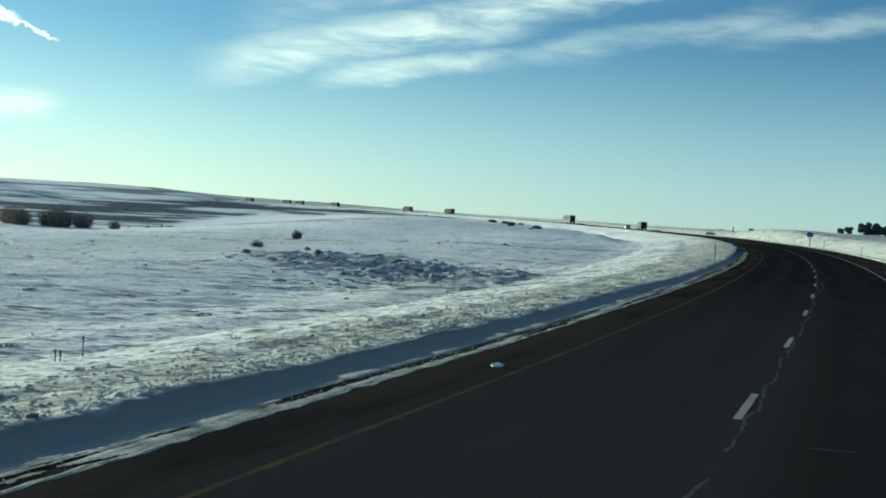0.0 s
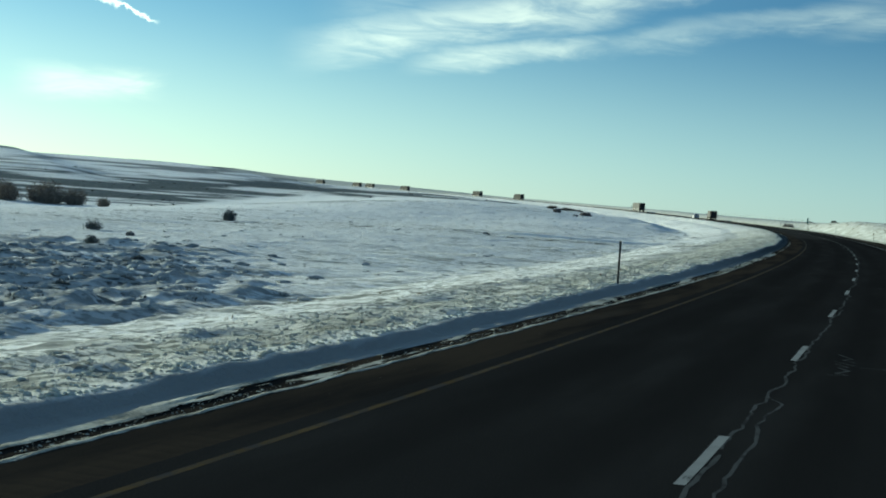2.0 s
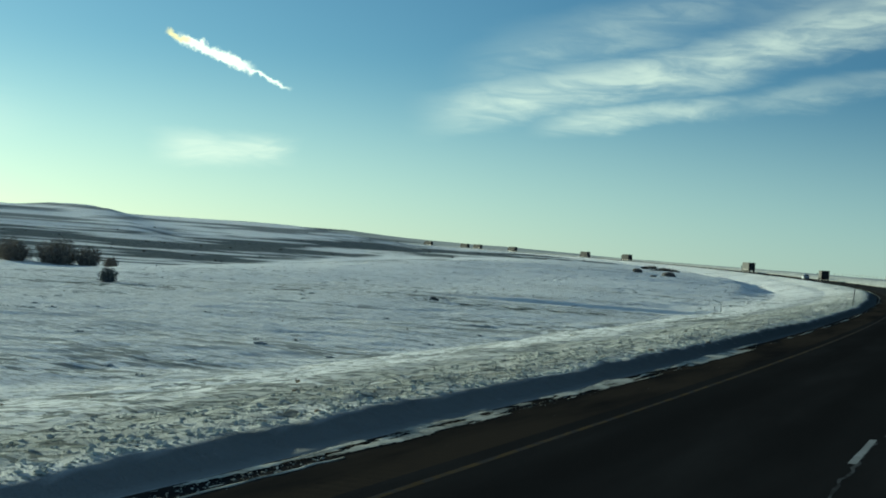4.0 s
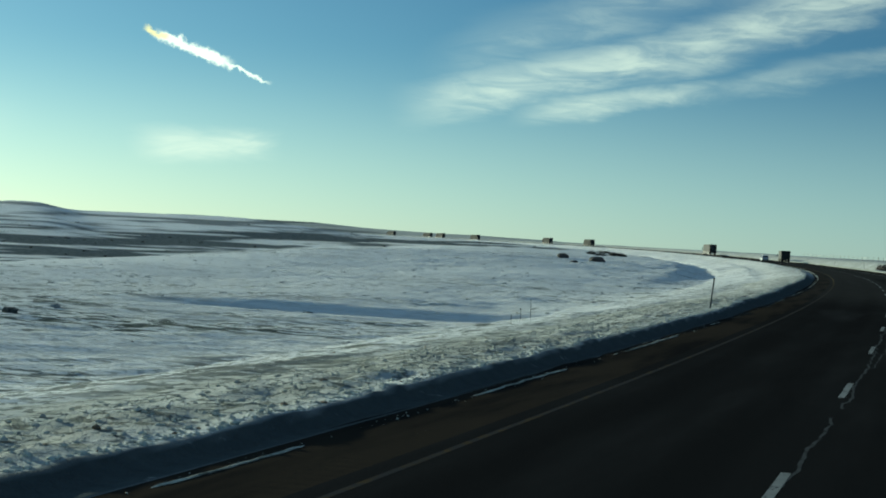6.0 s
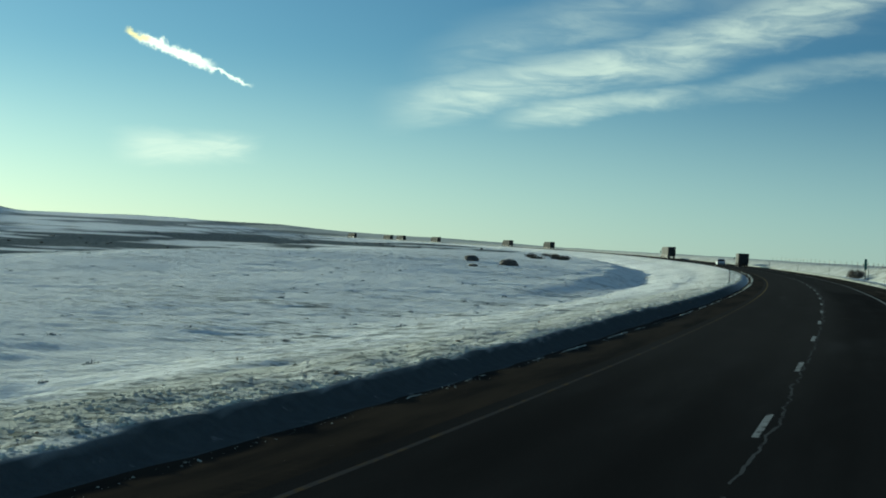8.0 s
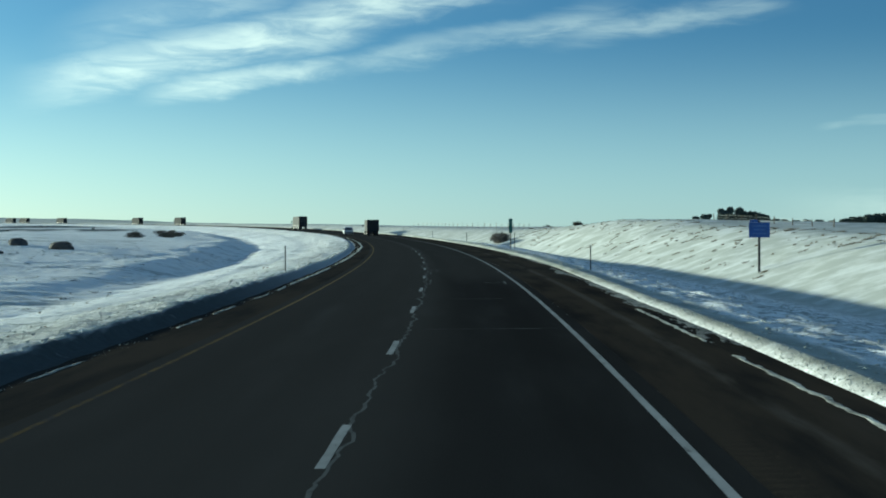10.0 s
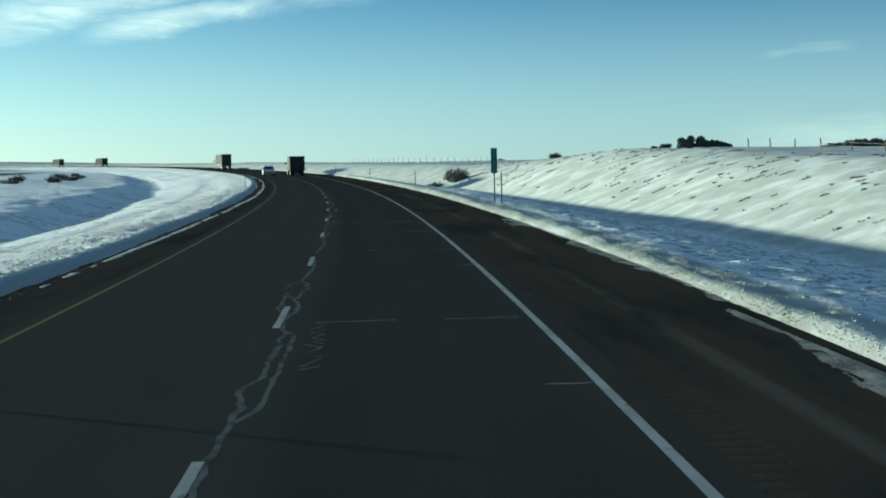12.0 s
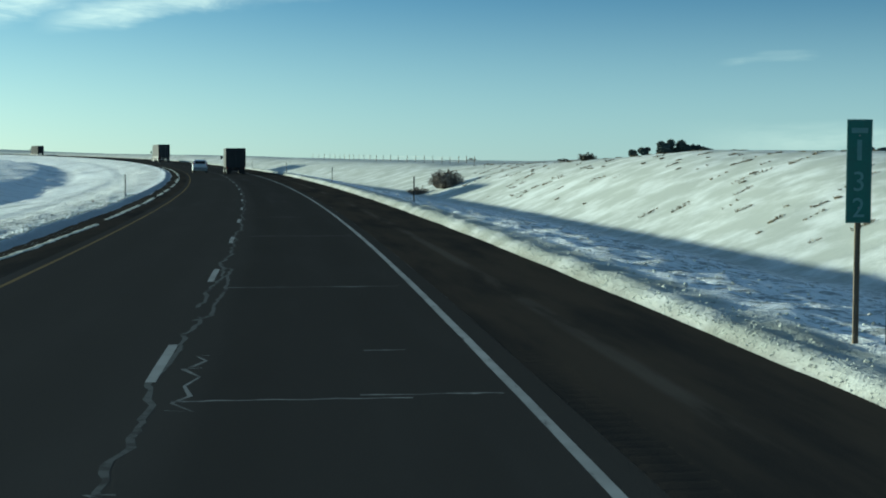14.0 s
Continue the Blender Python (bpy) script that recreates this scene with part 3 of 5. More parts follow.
    crust = step(23.5, 27, l) * (0.07 * fbm(s * 0.16, l * 0.2, 33, 4) + 0.09 * np.maximum(0, fbm(s * 0.5, l * 0.6, 34, 3)))
    rp = berm + right + hill + crust
    rp = np.where(inner < 6.98, -0.05 - 0.05 * step(6.9, 6.5, inner), rp)
    prof = np.where(left, lp, rp)
    z = zr + prof
    # distance: rises to the skyline
    x, y = road_xy(s, l)
    dx_, dy_ = x - HUB[0], y - HUB[1]
    r = np.hypot(dx_, dy_)
    a = np.degrees(np.arctan2(-dx_, dy_))
    elev = np.interp(a, SKY_AZ, SKY_EL)
    zf = HUB[2] + np.minimum(r, 2600) * np.tan(np.radians(elev)) - 0.004 * np.maximum(0, r - 2600)
    w = step(300, 1050, r) * step(60, 200, np.abs(l))
    zz = z
    z = zz + (zf - zz) * w
    # relief
    off = np.abs(l)
    away = step(9, 30, off)
    u, v = x * 0.89 + y * 0.45, -x * 0.45 + y * 0.89
    z = z + away * calm * (0.35 * fbm(u * 0.028, v * 0.045, 31, 3) + np.where(left, 0.12, 0.03) * fbm(u * 0.11, v * 0.25, 37, 3))
    z = z + step(200, 700, r) * step(60, 150, off) * 3.0 * fbm(u * 0.0045, v * 0.009, 43, 3) * (1 - step(1400, 2400, r))
    rough = np.where(left, step(6.5, 6.9, m) * (1 - step(9, 16, m)), 0.42 * step(7.0, 7.3, l) * (1 - step(7.8, 8.6, l)) + 0.6 * step(7.8, 8.6, l) * (1 - step(19, 23, l)))
    patch = step(0.0, 0.5, 1.1 - np.hypot(((s - 109) * 0.904 - (l + 32.3) * 0.427) / 38, ((s - 109) * 0.427 + (l + 32.3) * 0.904) / 9) + 0.8 * fbm(s * 0.05, l * 0.05, 51, 3))
    if fine:
        z = z + rough * (0.16 * fbm(s * 1.1, l * 1.5, 61, 4)) * np.where(left, 0.95, 1.3)
        z = z + np.where(left, 0, 0.05 * fbm(s * 1.6, l * 3.4, 63, 3) * step(7.6, 8.6, l) * (1 - step(17, 22, l)))
        z = z + step(8, 14, off) * (1 - step(150, 400, off)) * calm * np.where(left, 1.0, 0.05) * (0.13 * (0.3 - np.abs(fbm(u * 0.45, v * 0.9, 101, 3))) + 0.2 * (0.35 - np.abs(fbm(u * 0.16, v * 0.5, 67, 3))) + 0.1 * np.maximum(0, fbm(u * 0.4, v * 1.2, 69, 2)))
        z = z + patch * (0.5 * np.maximum(0, 0.12 + fbm(s * 0.45, l * 0.6, 71, 3)) + 0.4 * np.maximum(0, fbm(s * 0.8, l * 0.9, 73, 2)))
    # sagebrush belt below the hills, and streaks of it on them
    up = np.degrees(np.arctan2(z - HUB[2], np.maximum(r, 1)))
    low_edge = np.interp(a, [17, 20.5, 26, 33, 38, 41, 60], [0.06, 0.06, 0.03, -0.4, -0.95, -1.4, -1.5]) + 0.12 * fbm(a * 1.3, r * 0.004, 81, 3)
    top_edge = np.interp(a, [17, 20.5, 26, 33, 38, 60], [0.1, 0.26, 0.34, 0.27, 0.12, 0.2]) + 0.08 * fbm(a * 0.8, r * 0.003, 82, 3)
    belt = step(-0.03, 0.02, up - low_edge) * (1 - step(-0.02, 0.03, up - top_edge)) * (1 - 0.9 * step(0.04, 0.11, fbm(a * 0.22, up * 16.0, 83, 4)))
    streaks = step(-0.02, 0.05, up - top_edge) * step(0.0, 0.06, fbm(a * 0.2, up * 13.0, 85, 4))
    brush = np.maximum(belt, 0.8 * streaks) * step(17.0, 20.0, a) * step(20, 60, off) * step(220, 300, r)
    brush = np.maximum(brush, 0.5 * patch * step(-0.15, 0.1, fbm(s * 0.45, l * 0.6, 71, 3)))
    dusty = 1 - 0.45 * step(238, 268, s) - 0.4 * step(315, 345, s)
    bare = 0.85 - 0.2 * step(30, 55, off) + 0.9 * fbm(x * 0.012, y * 0.012, 91, 3) - 0.4 * rough * left
    bare = np.where(left, (bare + 0.15) * calm * (0.35 + 0.65 * dusty) * step(6.4, 6.9, m), 0.3 * step(8, 9, l) * (1 - step(20, 23, l)))
    speck = np.where(left, dusty * step(6.5, 6.8, m) * (0.95 - 0.55 * step(12, 28, m)) * calm, 0.8 * step(7.9, 8.7, l) - 0.75 * step(21, 23.5, l))
    drift = np.where(left, 0.15 + 0.4 * step(6.0, 6.6, m) + 0.5 * step(9, 20, m), 0.02)
    straw_shade = np.where(left, 0.16 * step(6.5, 7.5, m) * (1 - step(60, 120, m)) + 0.62 * dusty * step(6.0, 6.5, m) * (1 - step(0.5, 3.5, m - np.interp(s, LIP_S, LIP_L) + 2.0)), 0.95 * step(6.6, 6.8, l) * (1 - step(7.8, 8.4, l)) + 0.85 * step(20, 23, l))
    # where the shaded face of the bank is coloured dark
    shade_grime = (0.72 + 0.25 * step(90, 170, s) - 0.45 * step(310, 370, s)) * step(5.3, 5.42, m) * (1 - step(-0.05, 0.25, m + crest))
    dirt = np.where(left, 0.2 * rough * step(-0.05, 0.25, fbm(s * 0.13, l * 0.4, 95, 3)) * (1 - step(6.6, 10, m)), 0.5 * (1 - step(6.8, 7.15, l)))
    return z, brush, np.clip(bare, 0, 1), np.clip(dirt, 0, 1), np.clip(rough + np.where(left, 0.8 * step(5.5, 5.7, m) * (1 - step(6.5, 6.9, m)), 0), 0, 1), speck, drift, np.where(left, shade_grime, 0), straw_shade


def land(s, l, dz=0.0):
    x, y = road_xy(s, l)
    z = ground_z(s, l)[0]
    return Vector((float(x), float(y), float(z) + dz))


def facing(s, l, dz=0.0, turn=0.0, ground=True):
    """A pose at s, l that looks along the road."""
    p = land(s, l, dz) if ground else on_road(s, l, dz)
    return Matrix.Translation(p) @ Matrix.Rotation(float(heading(s)) - math.pi / 2 + radians(turn), 4, "Z")


def graded(stops):
    """Numbers from the first stop's place on, with a spacing that changes from stop to stop."""
    out = []
    for (a, da), (b, db) in zip(stops[:-1], stops[1:]):
        x = a
        while x < b - 1e-6:
            out.append(x)
            t = (x - a) / (b - a)
            x += da + (db - da) * t
    return np.array(out + [stops[-1][0]])

# ---------------------------------------------------------------- ground and road
g_s = graded([(-300, 40), (-40, 4), (0, 0.5), (470, 0.5), (560, 3), (800, 8), (1500, 25), (4000, 90)])
g_l = np.concatenate([-graded([(5.45, 0.13), (7.4, 0.16), (12, 0.33), (30, 0.5), (60, 0.8), (160, 6), (500, 20), (1350, 60)])[::-1],
                      [-5.2, -4.9, 0.0, 5.9], graded([(6.3, 0.07), (8.4, 0.13), (14, 0.22), (24, 0.5), (40, 1.0), (80, 4), (400, 30), (2600, 150)])])
gs, gl = np.meshgrid(g_s, g_l, indexing="ij")
gz, g_brush, g_bare, g_dirt, g_rough, g_speck, g_drift, g_shade_grime, g_straw_shade = ground_z(gs, gl)
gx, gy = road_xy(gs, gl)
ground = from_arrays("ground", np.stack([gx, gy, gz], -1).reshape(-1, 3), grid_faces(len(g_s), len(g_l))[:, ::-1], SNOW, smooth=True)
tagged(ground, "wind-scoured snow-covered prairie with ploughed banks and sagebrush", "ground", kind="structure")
for a_name, values in (("brush", g_brush), ("bare", g_bare), ("dirt", g_dirt), ("rough", g_rough), ("speck", g_speck), ("drift", g_drift), ("shade_grime", g_shade_grime), ("straw_shade", g_straw_shade)):
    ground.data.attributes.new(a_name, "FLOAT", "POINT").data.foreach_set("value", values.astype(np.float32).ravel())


def strip(name, ss, ls, dzs, mat, parent=None, label="", wobble=0.0, edges=(0, -1)):
    """A ribbon along the road: the offsets ls with the heights dzs over the road's surface."""
    ss, ls = np.asarray(ss, float), np.asarray(ls, float)
    s2, l2 = np.meshgrid(ss, ls, indexing="ij")
    d2 = np.broadcast_to(np.asarray(dzs, float), s2.shape)
    if wobble:
        for k in edges:
            l2[:, k] += wobble * fbm(ss * 0.8, ss * 0 + 5.5 * k, 7, 5) + wobble * 1.5 * fbm(ss * 0.11, ss * 0 + 2.5 * k, 9, 3)
    x, y = road_xy(s2, l2)
    z = road_z(s2) + CROSS * l2 + d2
    ob = from_arrays(name, np.stack([x, y, z], -1).reshape(-1, 3), grid_faces(len(ss), len(ls))[:, ::-1], mat, parent, label)
    set_uv(ob.data, np.stack([l2, s2], -1).reshape(-1, 2))
    return ob


r_s = graded([(-40, 2), (700, 4), (1500, 10), (1720, 10)])
road = strip("road", r_s, [-3.98, -1.8, 0.0, 1.8, 4.0], 0.0, ASPHALT)
tagged(road, "dark worn asphalt highway with two lanes curving gently", "road", kind="structure")
sh_s = graded([(-40, 0.5), (480, 0.8), (700, 4), (1500, 10), (1720, 10)])
strip("shoulder", sh_s, [4.46, 5.2, 6.0, 7.0], [0, 0, 0, 0], SHOULDER, road, "brown gritted asphalt shoulder", wobble=0.2, edges=(-1,))
strip("shoulder", sh_s, [-5.5, -5.0, -4.44], [-0.01, 0, 0], SHOULDER, road, "brown gritted asphalt shoulder", wobble=0.1, edges=(0,))
# milled rumble strips: a dip every 30 cm
ru_s = np.concatenate([np.array([0.0, 0.055, 0.09, 0.13, 0.165]) + 0.30 * k for k in range(-60, 1600)])
ru_d = np.tile([0.0, -0.0018, -0.0027, -0.0018, 0.0], 1660)
for l0, l1 in ((4.0, 4.46), (-4.44, -3.98)):
    mid = np.stack([0 * ru_d, ru_d, ru_d, 0 * ru_d], -1)
    a_, b_ = (l0, l1)
    strip("rumble_strip", ru_s, [a_, a_ + 0.03, b_ - 0.03, b_], mid, SHOULDER, road, "milled rumble strip grooves")
strip("rumble_strip", r_s[r_s > 478], [4.0, 4.46], 0.0, SHOULDER, road)
strip("rumble_strip", r_s[r_s > 478], [-4.44, -3.98], 0.0, SHOULDER, road)
# painted lines
line_s = graded([(-40, 1.0), (700, 3), (1500, 8), (1700, 8)])
line_lift = np.interp(line_s, [420, 560, 900], [0.001, 0.004, 0.01])[:, None]
strip("yellow_edge_line", line_s, [-3.70, -3.61], line_lift, YELLOW_PAINT, road, "faded yellow painted edge line", wobble=0.008)
strip("white_edge_line", line_s, [3.6, 3.71], line_lift, WHITE_PAINT, road, "white painted edge line", wobble=0.008)
DASH_START = 6.225
for k in range(-4, 62):
    s0 = DASH_START + 12.19 * k
    strip("lane_dash", np.linspace(s0, s0 + 3.05, 7), [-0.055, 0.055], 0.0015 if s0 < 480 else 0.005, WHITE_PAINT, road, wobble=0.01)

# ---------------------------------------------------------------- sealed cracks and snow at the road's edges


def ribbon(name, pts, mat, parent, label="", dz=0.0008):
    """A flat band through (s, l, half width) points, just proud of the road."""
    verts = []
    for i, (s, l, w) in enumerate(pts):
        s0, l0, _ = pts[max(0, i - 1)]
        s1, l1, _ = pts[min(len(pts) - 1, i + 1)]
        ds, dl = s1 - s0, l1 - l0
        d = math.hypot(ds, dl) or 1
        for k in (-1, 1):
            verts.append(on_road(s - k * w * dl / d, l + k * w * ds / d, dz))
    faces = [(2 * i, 2 * i + 1, 2 * i + 3, 2 * i + 2) for i in range(len(pts) - 1)]
    return from_arrays(name, verts, faces, mat, parent, label)


rng = random.Random(11)


def joint(s0, s1, l0, sway, width, tie=None):
    """A wandering crack with ragged edges; its ends may bend over to tie."""
    pts, s = [], s0
    while s < s1:
        l = l0 + sway * float(1.5 * fbm(np.array(s * 0.5), np.array(l0 * 7), 15, 3) + 0.9 * fbm(np.array(s * 2.3), np.array(l0 * 5), 16, 3)) + sway * rng.uniform(-0.12, 0.12)
        if tie is not None:
            held = min(1.0, (s - s0) / 0.6, (s1 - s) / 0.6)
            l = tie + (l - tie) * max(0.0, held)
        pts.append((s, l, width * rng.uniform(0.6, 1.25)))
        s += rng.uniform(0.12, 0.4)
    return pts


# the joint between the lanes, in broken stretches
stretch = -20.0
while stretch < 520:
    long = rng.uniform(7, 26)
    ribbon("sealed_joint", joint(stretch, stretch + long, 0.1, 0.13 if stretch > 270 else 0.09, 0.037 if stretch > 290 else 0.024), SEAL if stretch > 270 else FRESH_SEAL, road)
    stretch += long + rng.uniform(-1.0, 2.0)
for a_, b_, l_ in ((329, 334.3, 0.26), (340, 347.3, 0.3), (349.6, 355.6, -0.14), (351.9, 355.2, -0.13), (381.8, 384.8, 0.28), (402, 412, 0.32), (60, 74, 0.3), (196, 214, 0.3)):
    ribbon("sealed_joint", joint(a_, b_, l_, 0.08, 0.032 if a_ > 270 else 0.02, 0.08), SEAL if a_ > 270 else FRESH_SEAL, road)


def zigzag(s0, s1, l0, l1):
    pts, s, side = [], s0, 0
    while s < s1:
        mid = (l0 + l1) / 2
        pts.append((s, mid + (l1 - l0) * (side - 0.5) * rng.uniform(0.35, 1.1), rng.uniform(0.012, 0.032)))
        side = 1 - side
        s += rng.uniform(-0.08, 0.75)
    return pts


for a_, b_, c_, d_ in ((343.3, 348.7, 0.5, 0.78), (394.6, 398.8, 0.28, 0.55), (387.2, 391.4, 0.02, 0.32), (77.6, 81.4, 0.64, 0.98), (217.0, 221.0, 0.9, 2.2)):
    ribbon("sealed_crack", zigzag(a_, b_, c_, d_), SNOWY_SEAL if a_ > 380 else SEAL if a_ > 270 else FRESH_SEAL, road)
# snow dust caught in a crazed spot of the lane
for a_, b_, c_ in ((275.2, 277.6, 3.34), (275.8, 278.6, 3.18), (277.4, 280.4, 3.12), (279.0, 282.2, 2.98), (280.0, 282.6, 2.86)):
    ribbon("salt_scuff", zigzag(a_, b_, c_ - 0.14, c_ + 0.14), SEAL, road)
    ribbon("salt_scuff", joint(a_, b_, c_, 0.12, 0.045), FRESH_SEAL, road)
CRACKS = [(261.6, 0.3, 1.65), (261.3, 2.5, 3.65), (280.8, 0.85, 1.55), (269.45, 2.35, 3.48), (16.4, 0.95, 1.42), (330.4, 2.45, 3.25), (330.95, 2.86, 3.22), (341.7, 3.1, 3.58), (348.1, 0.5, 1.7), (348.0, 2.4, 3.45),
          (358.6, 3.3, 3.62), (364.6, 1.2, 1.65), (364.3, 1.95, 3.7), (373.8, 2.2, 3.5), (378.8, 1.75, 2.15), (382.0, 0.0, 1.7), (381.9, 1.9, 3.55),
          (395.1, 0.3, 2.6), (395.3, 2.1, 3.5), (398.6, 2.3, 2.8), (407.2, 0.3, 3.4), (424.0, 0.4, 3.5), (437.5, 0.6, 2.4), (62.0, 0.6, 3.2), (79.2, 1.05, 1.7), (36.0, 0.9, 2.2),
          (218.2, 0.4, 2.6), (224.0, 0.7, 3.3), (110.5, 0.5, 3.3), (140.0, 0.5, 2.0), (305.0, 0.5, 3.4), (318.0, 1.0, 2.6)]
for s_, a_, b_ in CRACKS:
    n_ = max(3, int((b_ - a_) / 0.14))
    ribbon("sealed_crack", [(s_ + rng.uniform(-0.03, 0.03), a_ + (b_ - a_) * i / n_, rng.uniform(0.012, 0.035) * (1.6 if abs(i / n_ - 0.7) < 0.08 else 1)) for i in range(n_ + 1)], SNOWY_SEAL if s_ > 325 else SEAL if s_ > 270 else FRESH_SEAL, road)


ribbon("sealed_crack", joint(329.2, 331.7, 3.2, 0.05, 0.022), SNOWY_SEAL, road)


def clods(name, where, count, seed, mat, label, small, large, flat=0.7):
    """Many broken lumps in one mesh; where(r) gives s, l for a random source r."""
    r = random.Random(seed)
    verts, faces = [], []
    ico = [(0, 0, 1), (0.89, 0, 0.45), (0.28, 0.85, 0.45), (-0.72, 0.53, 0.45), (-0.72, -0.53, 0.45), (0.28, -0.85, 0.45), (0.72, 0.53, -0.3), (-0.28, 0.85, -0.3), (-0.89, 0, -0.3), (-0.28, -0.85, -0.3), (0.72, -0.53, -0.3)]
    tri = [(0, 1, 2), (0, 2, 3), (0, 3, 4), (0, 4, 5), (0, 5, 1), (1, 6, 2), (2, 7, 3), (3, 8, 4), (4, 9, 5), (5, 10, 1), (6, 7, 2), (7, 8, 3), (8, 9, 4), (9, 10, 5), (10, 6, 1)]
    spots = [where(r) for _ in range(count)]
    ss, ls = np.array([p[0] for p in spots]), np.array([p[1] for p in spots])
    zs = ground_z(ss, ls)[0]
    zs = np.where((ls > -5.5) & (ls < 7.0), np.maximum(zs, road_z(ss) + CROSS * ls), zs)
    xs, ys = road_xy(ss, ls)
    for x, y, z in zip(xs, ys, zs):
        size = small + (large - small) * r.random() ** 3
        sx, sy, sz, turn = size * r.uniform(0.6, 1.3), size * r.uniform(0.6, 1.3), size * r.uniform(0.5, 1.1) * flat, r.uniform(0, 6.28)
        base = len(verts)
        c, d = math.cos(turn), math.sin(turn)
        for px, py, pz in ico:
            k = r.uniform(0.75, 1.2)
            px, py, pz = px * sx * k, py * sy * k, pz * sz * k
            verts.append((x + px * c - py * d, y + px * d + py * c, z + pz + sz * 0.1))
        faces += [tuple(base + i for i in f) for f in tri]
    ob = from_arrays(name, verts, faces, mat)
    return tagged(ob, label, "snow", kind="stuff")


clods("snow_clods", lambda r: (lambda s: (s, float(bank_crest(np.array(s))[0]) - 0.14 - 4.5 * r.random() ** (2.2 if s < 240 else 5.0)))(245 * r.random() - 5 if r.random() < 0.7 else r.uniform(235, 470)), 56000, 3, OLD_CHUNK, "broken lumps of ploughed snow along the bank's crest", 0.012, 0.06)
clods("snow_clods", lambda r: (lambda s: (s, 7.04 + float(np.interp(s, BERM_S, BERM_IN)) + abs(r.gauss(0, 0.2))))(r.uniform(200, 470)), 30000, 4, OLD_CHUNK, "broken lumps of ploughed snow on the berm", 0.005, 0.022, 0.9)
clods("snow_clods", lambda r: (r.uniform(275, 470), 7.45 + 6.5 * r.random() ** 1.7), 9000, 24, OLD_CHUNK, "broken lumps of ploughed snow in the ditch", 0.01, 0.055, 0.7)
clods("dirt_clods", lambda r: (r.uniform(-5, 470), -6.2 - 5.0 * r.random() ** 1.6), 420, 5, POST_WOOD, "scattered dark clods of frozen earth on the snow", 0.02, 0.09)


def fringe(name, s0, s1, inner, outer, bias, grain, seed, label, mat):
    """A thin crust of packed snow on the asphalt, broken by wheels into long ragged streaks; bias says how much of it is left from its inner to its outer edge."""
    r = random.Random(seed)
    ns, nl = int((s1 - s0) / 0.11), int(abs(outer - inner) / 0.026)
    q, edge = np.meshgrid(np.linspace(s0, s1, ns), np.linspace(0, 1, nl), indexing="ij")
    l = inner + (outer - inner) * edge
    lie = fbm(q * 0.22, l * grain, 41 + seed, 4) + 0.4 * fbm(q * 1.6, l * 9.0, 42 + seed, 3)
    ends = np.minimum(step(0, 4, q - s0), step(0, 4, s1 - q))
    keep = lie + np.interp(edge, *bias) - 0.9 * (1 - ends) > 0
    h = 0.003 + 0.016 * np.clip(lie + 0.3, 0, 1) * (0.4 + edge)
    jit = np.array([r.uniform(-1, 1) for _ in range(ns * nl * 2)]).reshape(2, ns, nl)
    x, y = road_xy(q + 0.05 * jit[0], l + 0.012 * jit[1])
    verts = np.stack([x, y, road_z(q) + CROSS * l + h], -1).reshape(-1, 3)
    cells = grid_faces(ns, nl)[keep[:-1, :-1].reshape(-1)]
    return tagged(from_arrays(name, verts, cells if outer < inner else cells[:, ::-1], mat), label, "snow", kind="stuff")


fringe("snow_fringe", 346, 384, 6.15, 6.92, ([0, 0.5, 0.75, 1], [-0.6, -0.2, 0.1, 0.6]), 1.8, 31, "ragged crust of packed snow along the shoulder", CRUST)
fringe("snow_fringe", 298, 350, 5.95, 6.56, ([0, 0.5, 0.75, 1], [-0.6, -0.25, 0.05, 0.5]), 1.8, 35, "ragged crust of packed snow along the shoulder", CRUST)
fringe("snow_fringe", -8, 160, -5.0, -5.5, ([0, 0.3, 0.8, 1], [-0.14, -0.08, -0.12, -0.25]), 5.5, 33, "streaks of packed snow along the shoulder below the bank", GRIT_SNOW)


def windrow(name, s0, s1, centre, wide, high, broken, seed, mat, label, sway=0.06):
    """A low ragged ridge of snow left along the road by wheels and blade; centre and wide are given at stops along the road."""
    ss = np.arange(s0, s1, 0.09)
    mid = np.interp(ss, *centre) + sway * fbm(ss * 0.16, ss * 0 + seed, 151 + seed, 3) + 0.06 * fbm(ss * 1.9, ss * 0 + seed, 152 + seed, 3)
    half = np.interp(ss, *wide) * 0.5
    keep = step(-0.08, 0.12, fbm(ss * 0.3, ss * 0 + 2.0 * seed, 153 + seed, 4) + broken)
    cross = [-1.0, -0.75, -0.35, 0.1, 0.5, 0.8, 1.0]
    body = [-0.012, 0.25, 0.8, 1.0, 0.75, 0.3, -0.012]
    verts = np.zeros((len(ss), 7, 3))
    for j in range(7):
        jag = 1 + 1.1 * fbm(ss * 2.1, ss * 0 + j * 3.1, 160 + seed + j, 4)
        l = mid + cross[j] * half * np.where(abs(cross[j]) > 0.5, jag, 1) * (0.3 + 0.7 * keep)
        h = body[j] if body[j] < 0 else high * body[j] * (1 + 0.9 * fbm(ss * 4.1, ss * 0 + j * 1.7, 170 + seed + j, 2)) * keep - 0.014 * (1 - keep)
        x, y = road_xy(ss, l)
        verts[:, j] = np.stack([x, y, road_z(ss) + CROSS * l + h], -1)
    ob = from_arrays(name, verts.reshape(-1, 3), grid_faces(len(ss), 7)[:, ::-1], mat)
    return tagged(ob, label, "snow", kind="stuff")


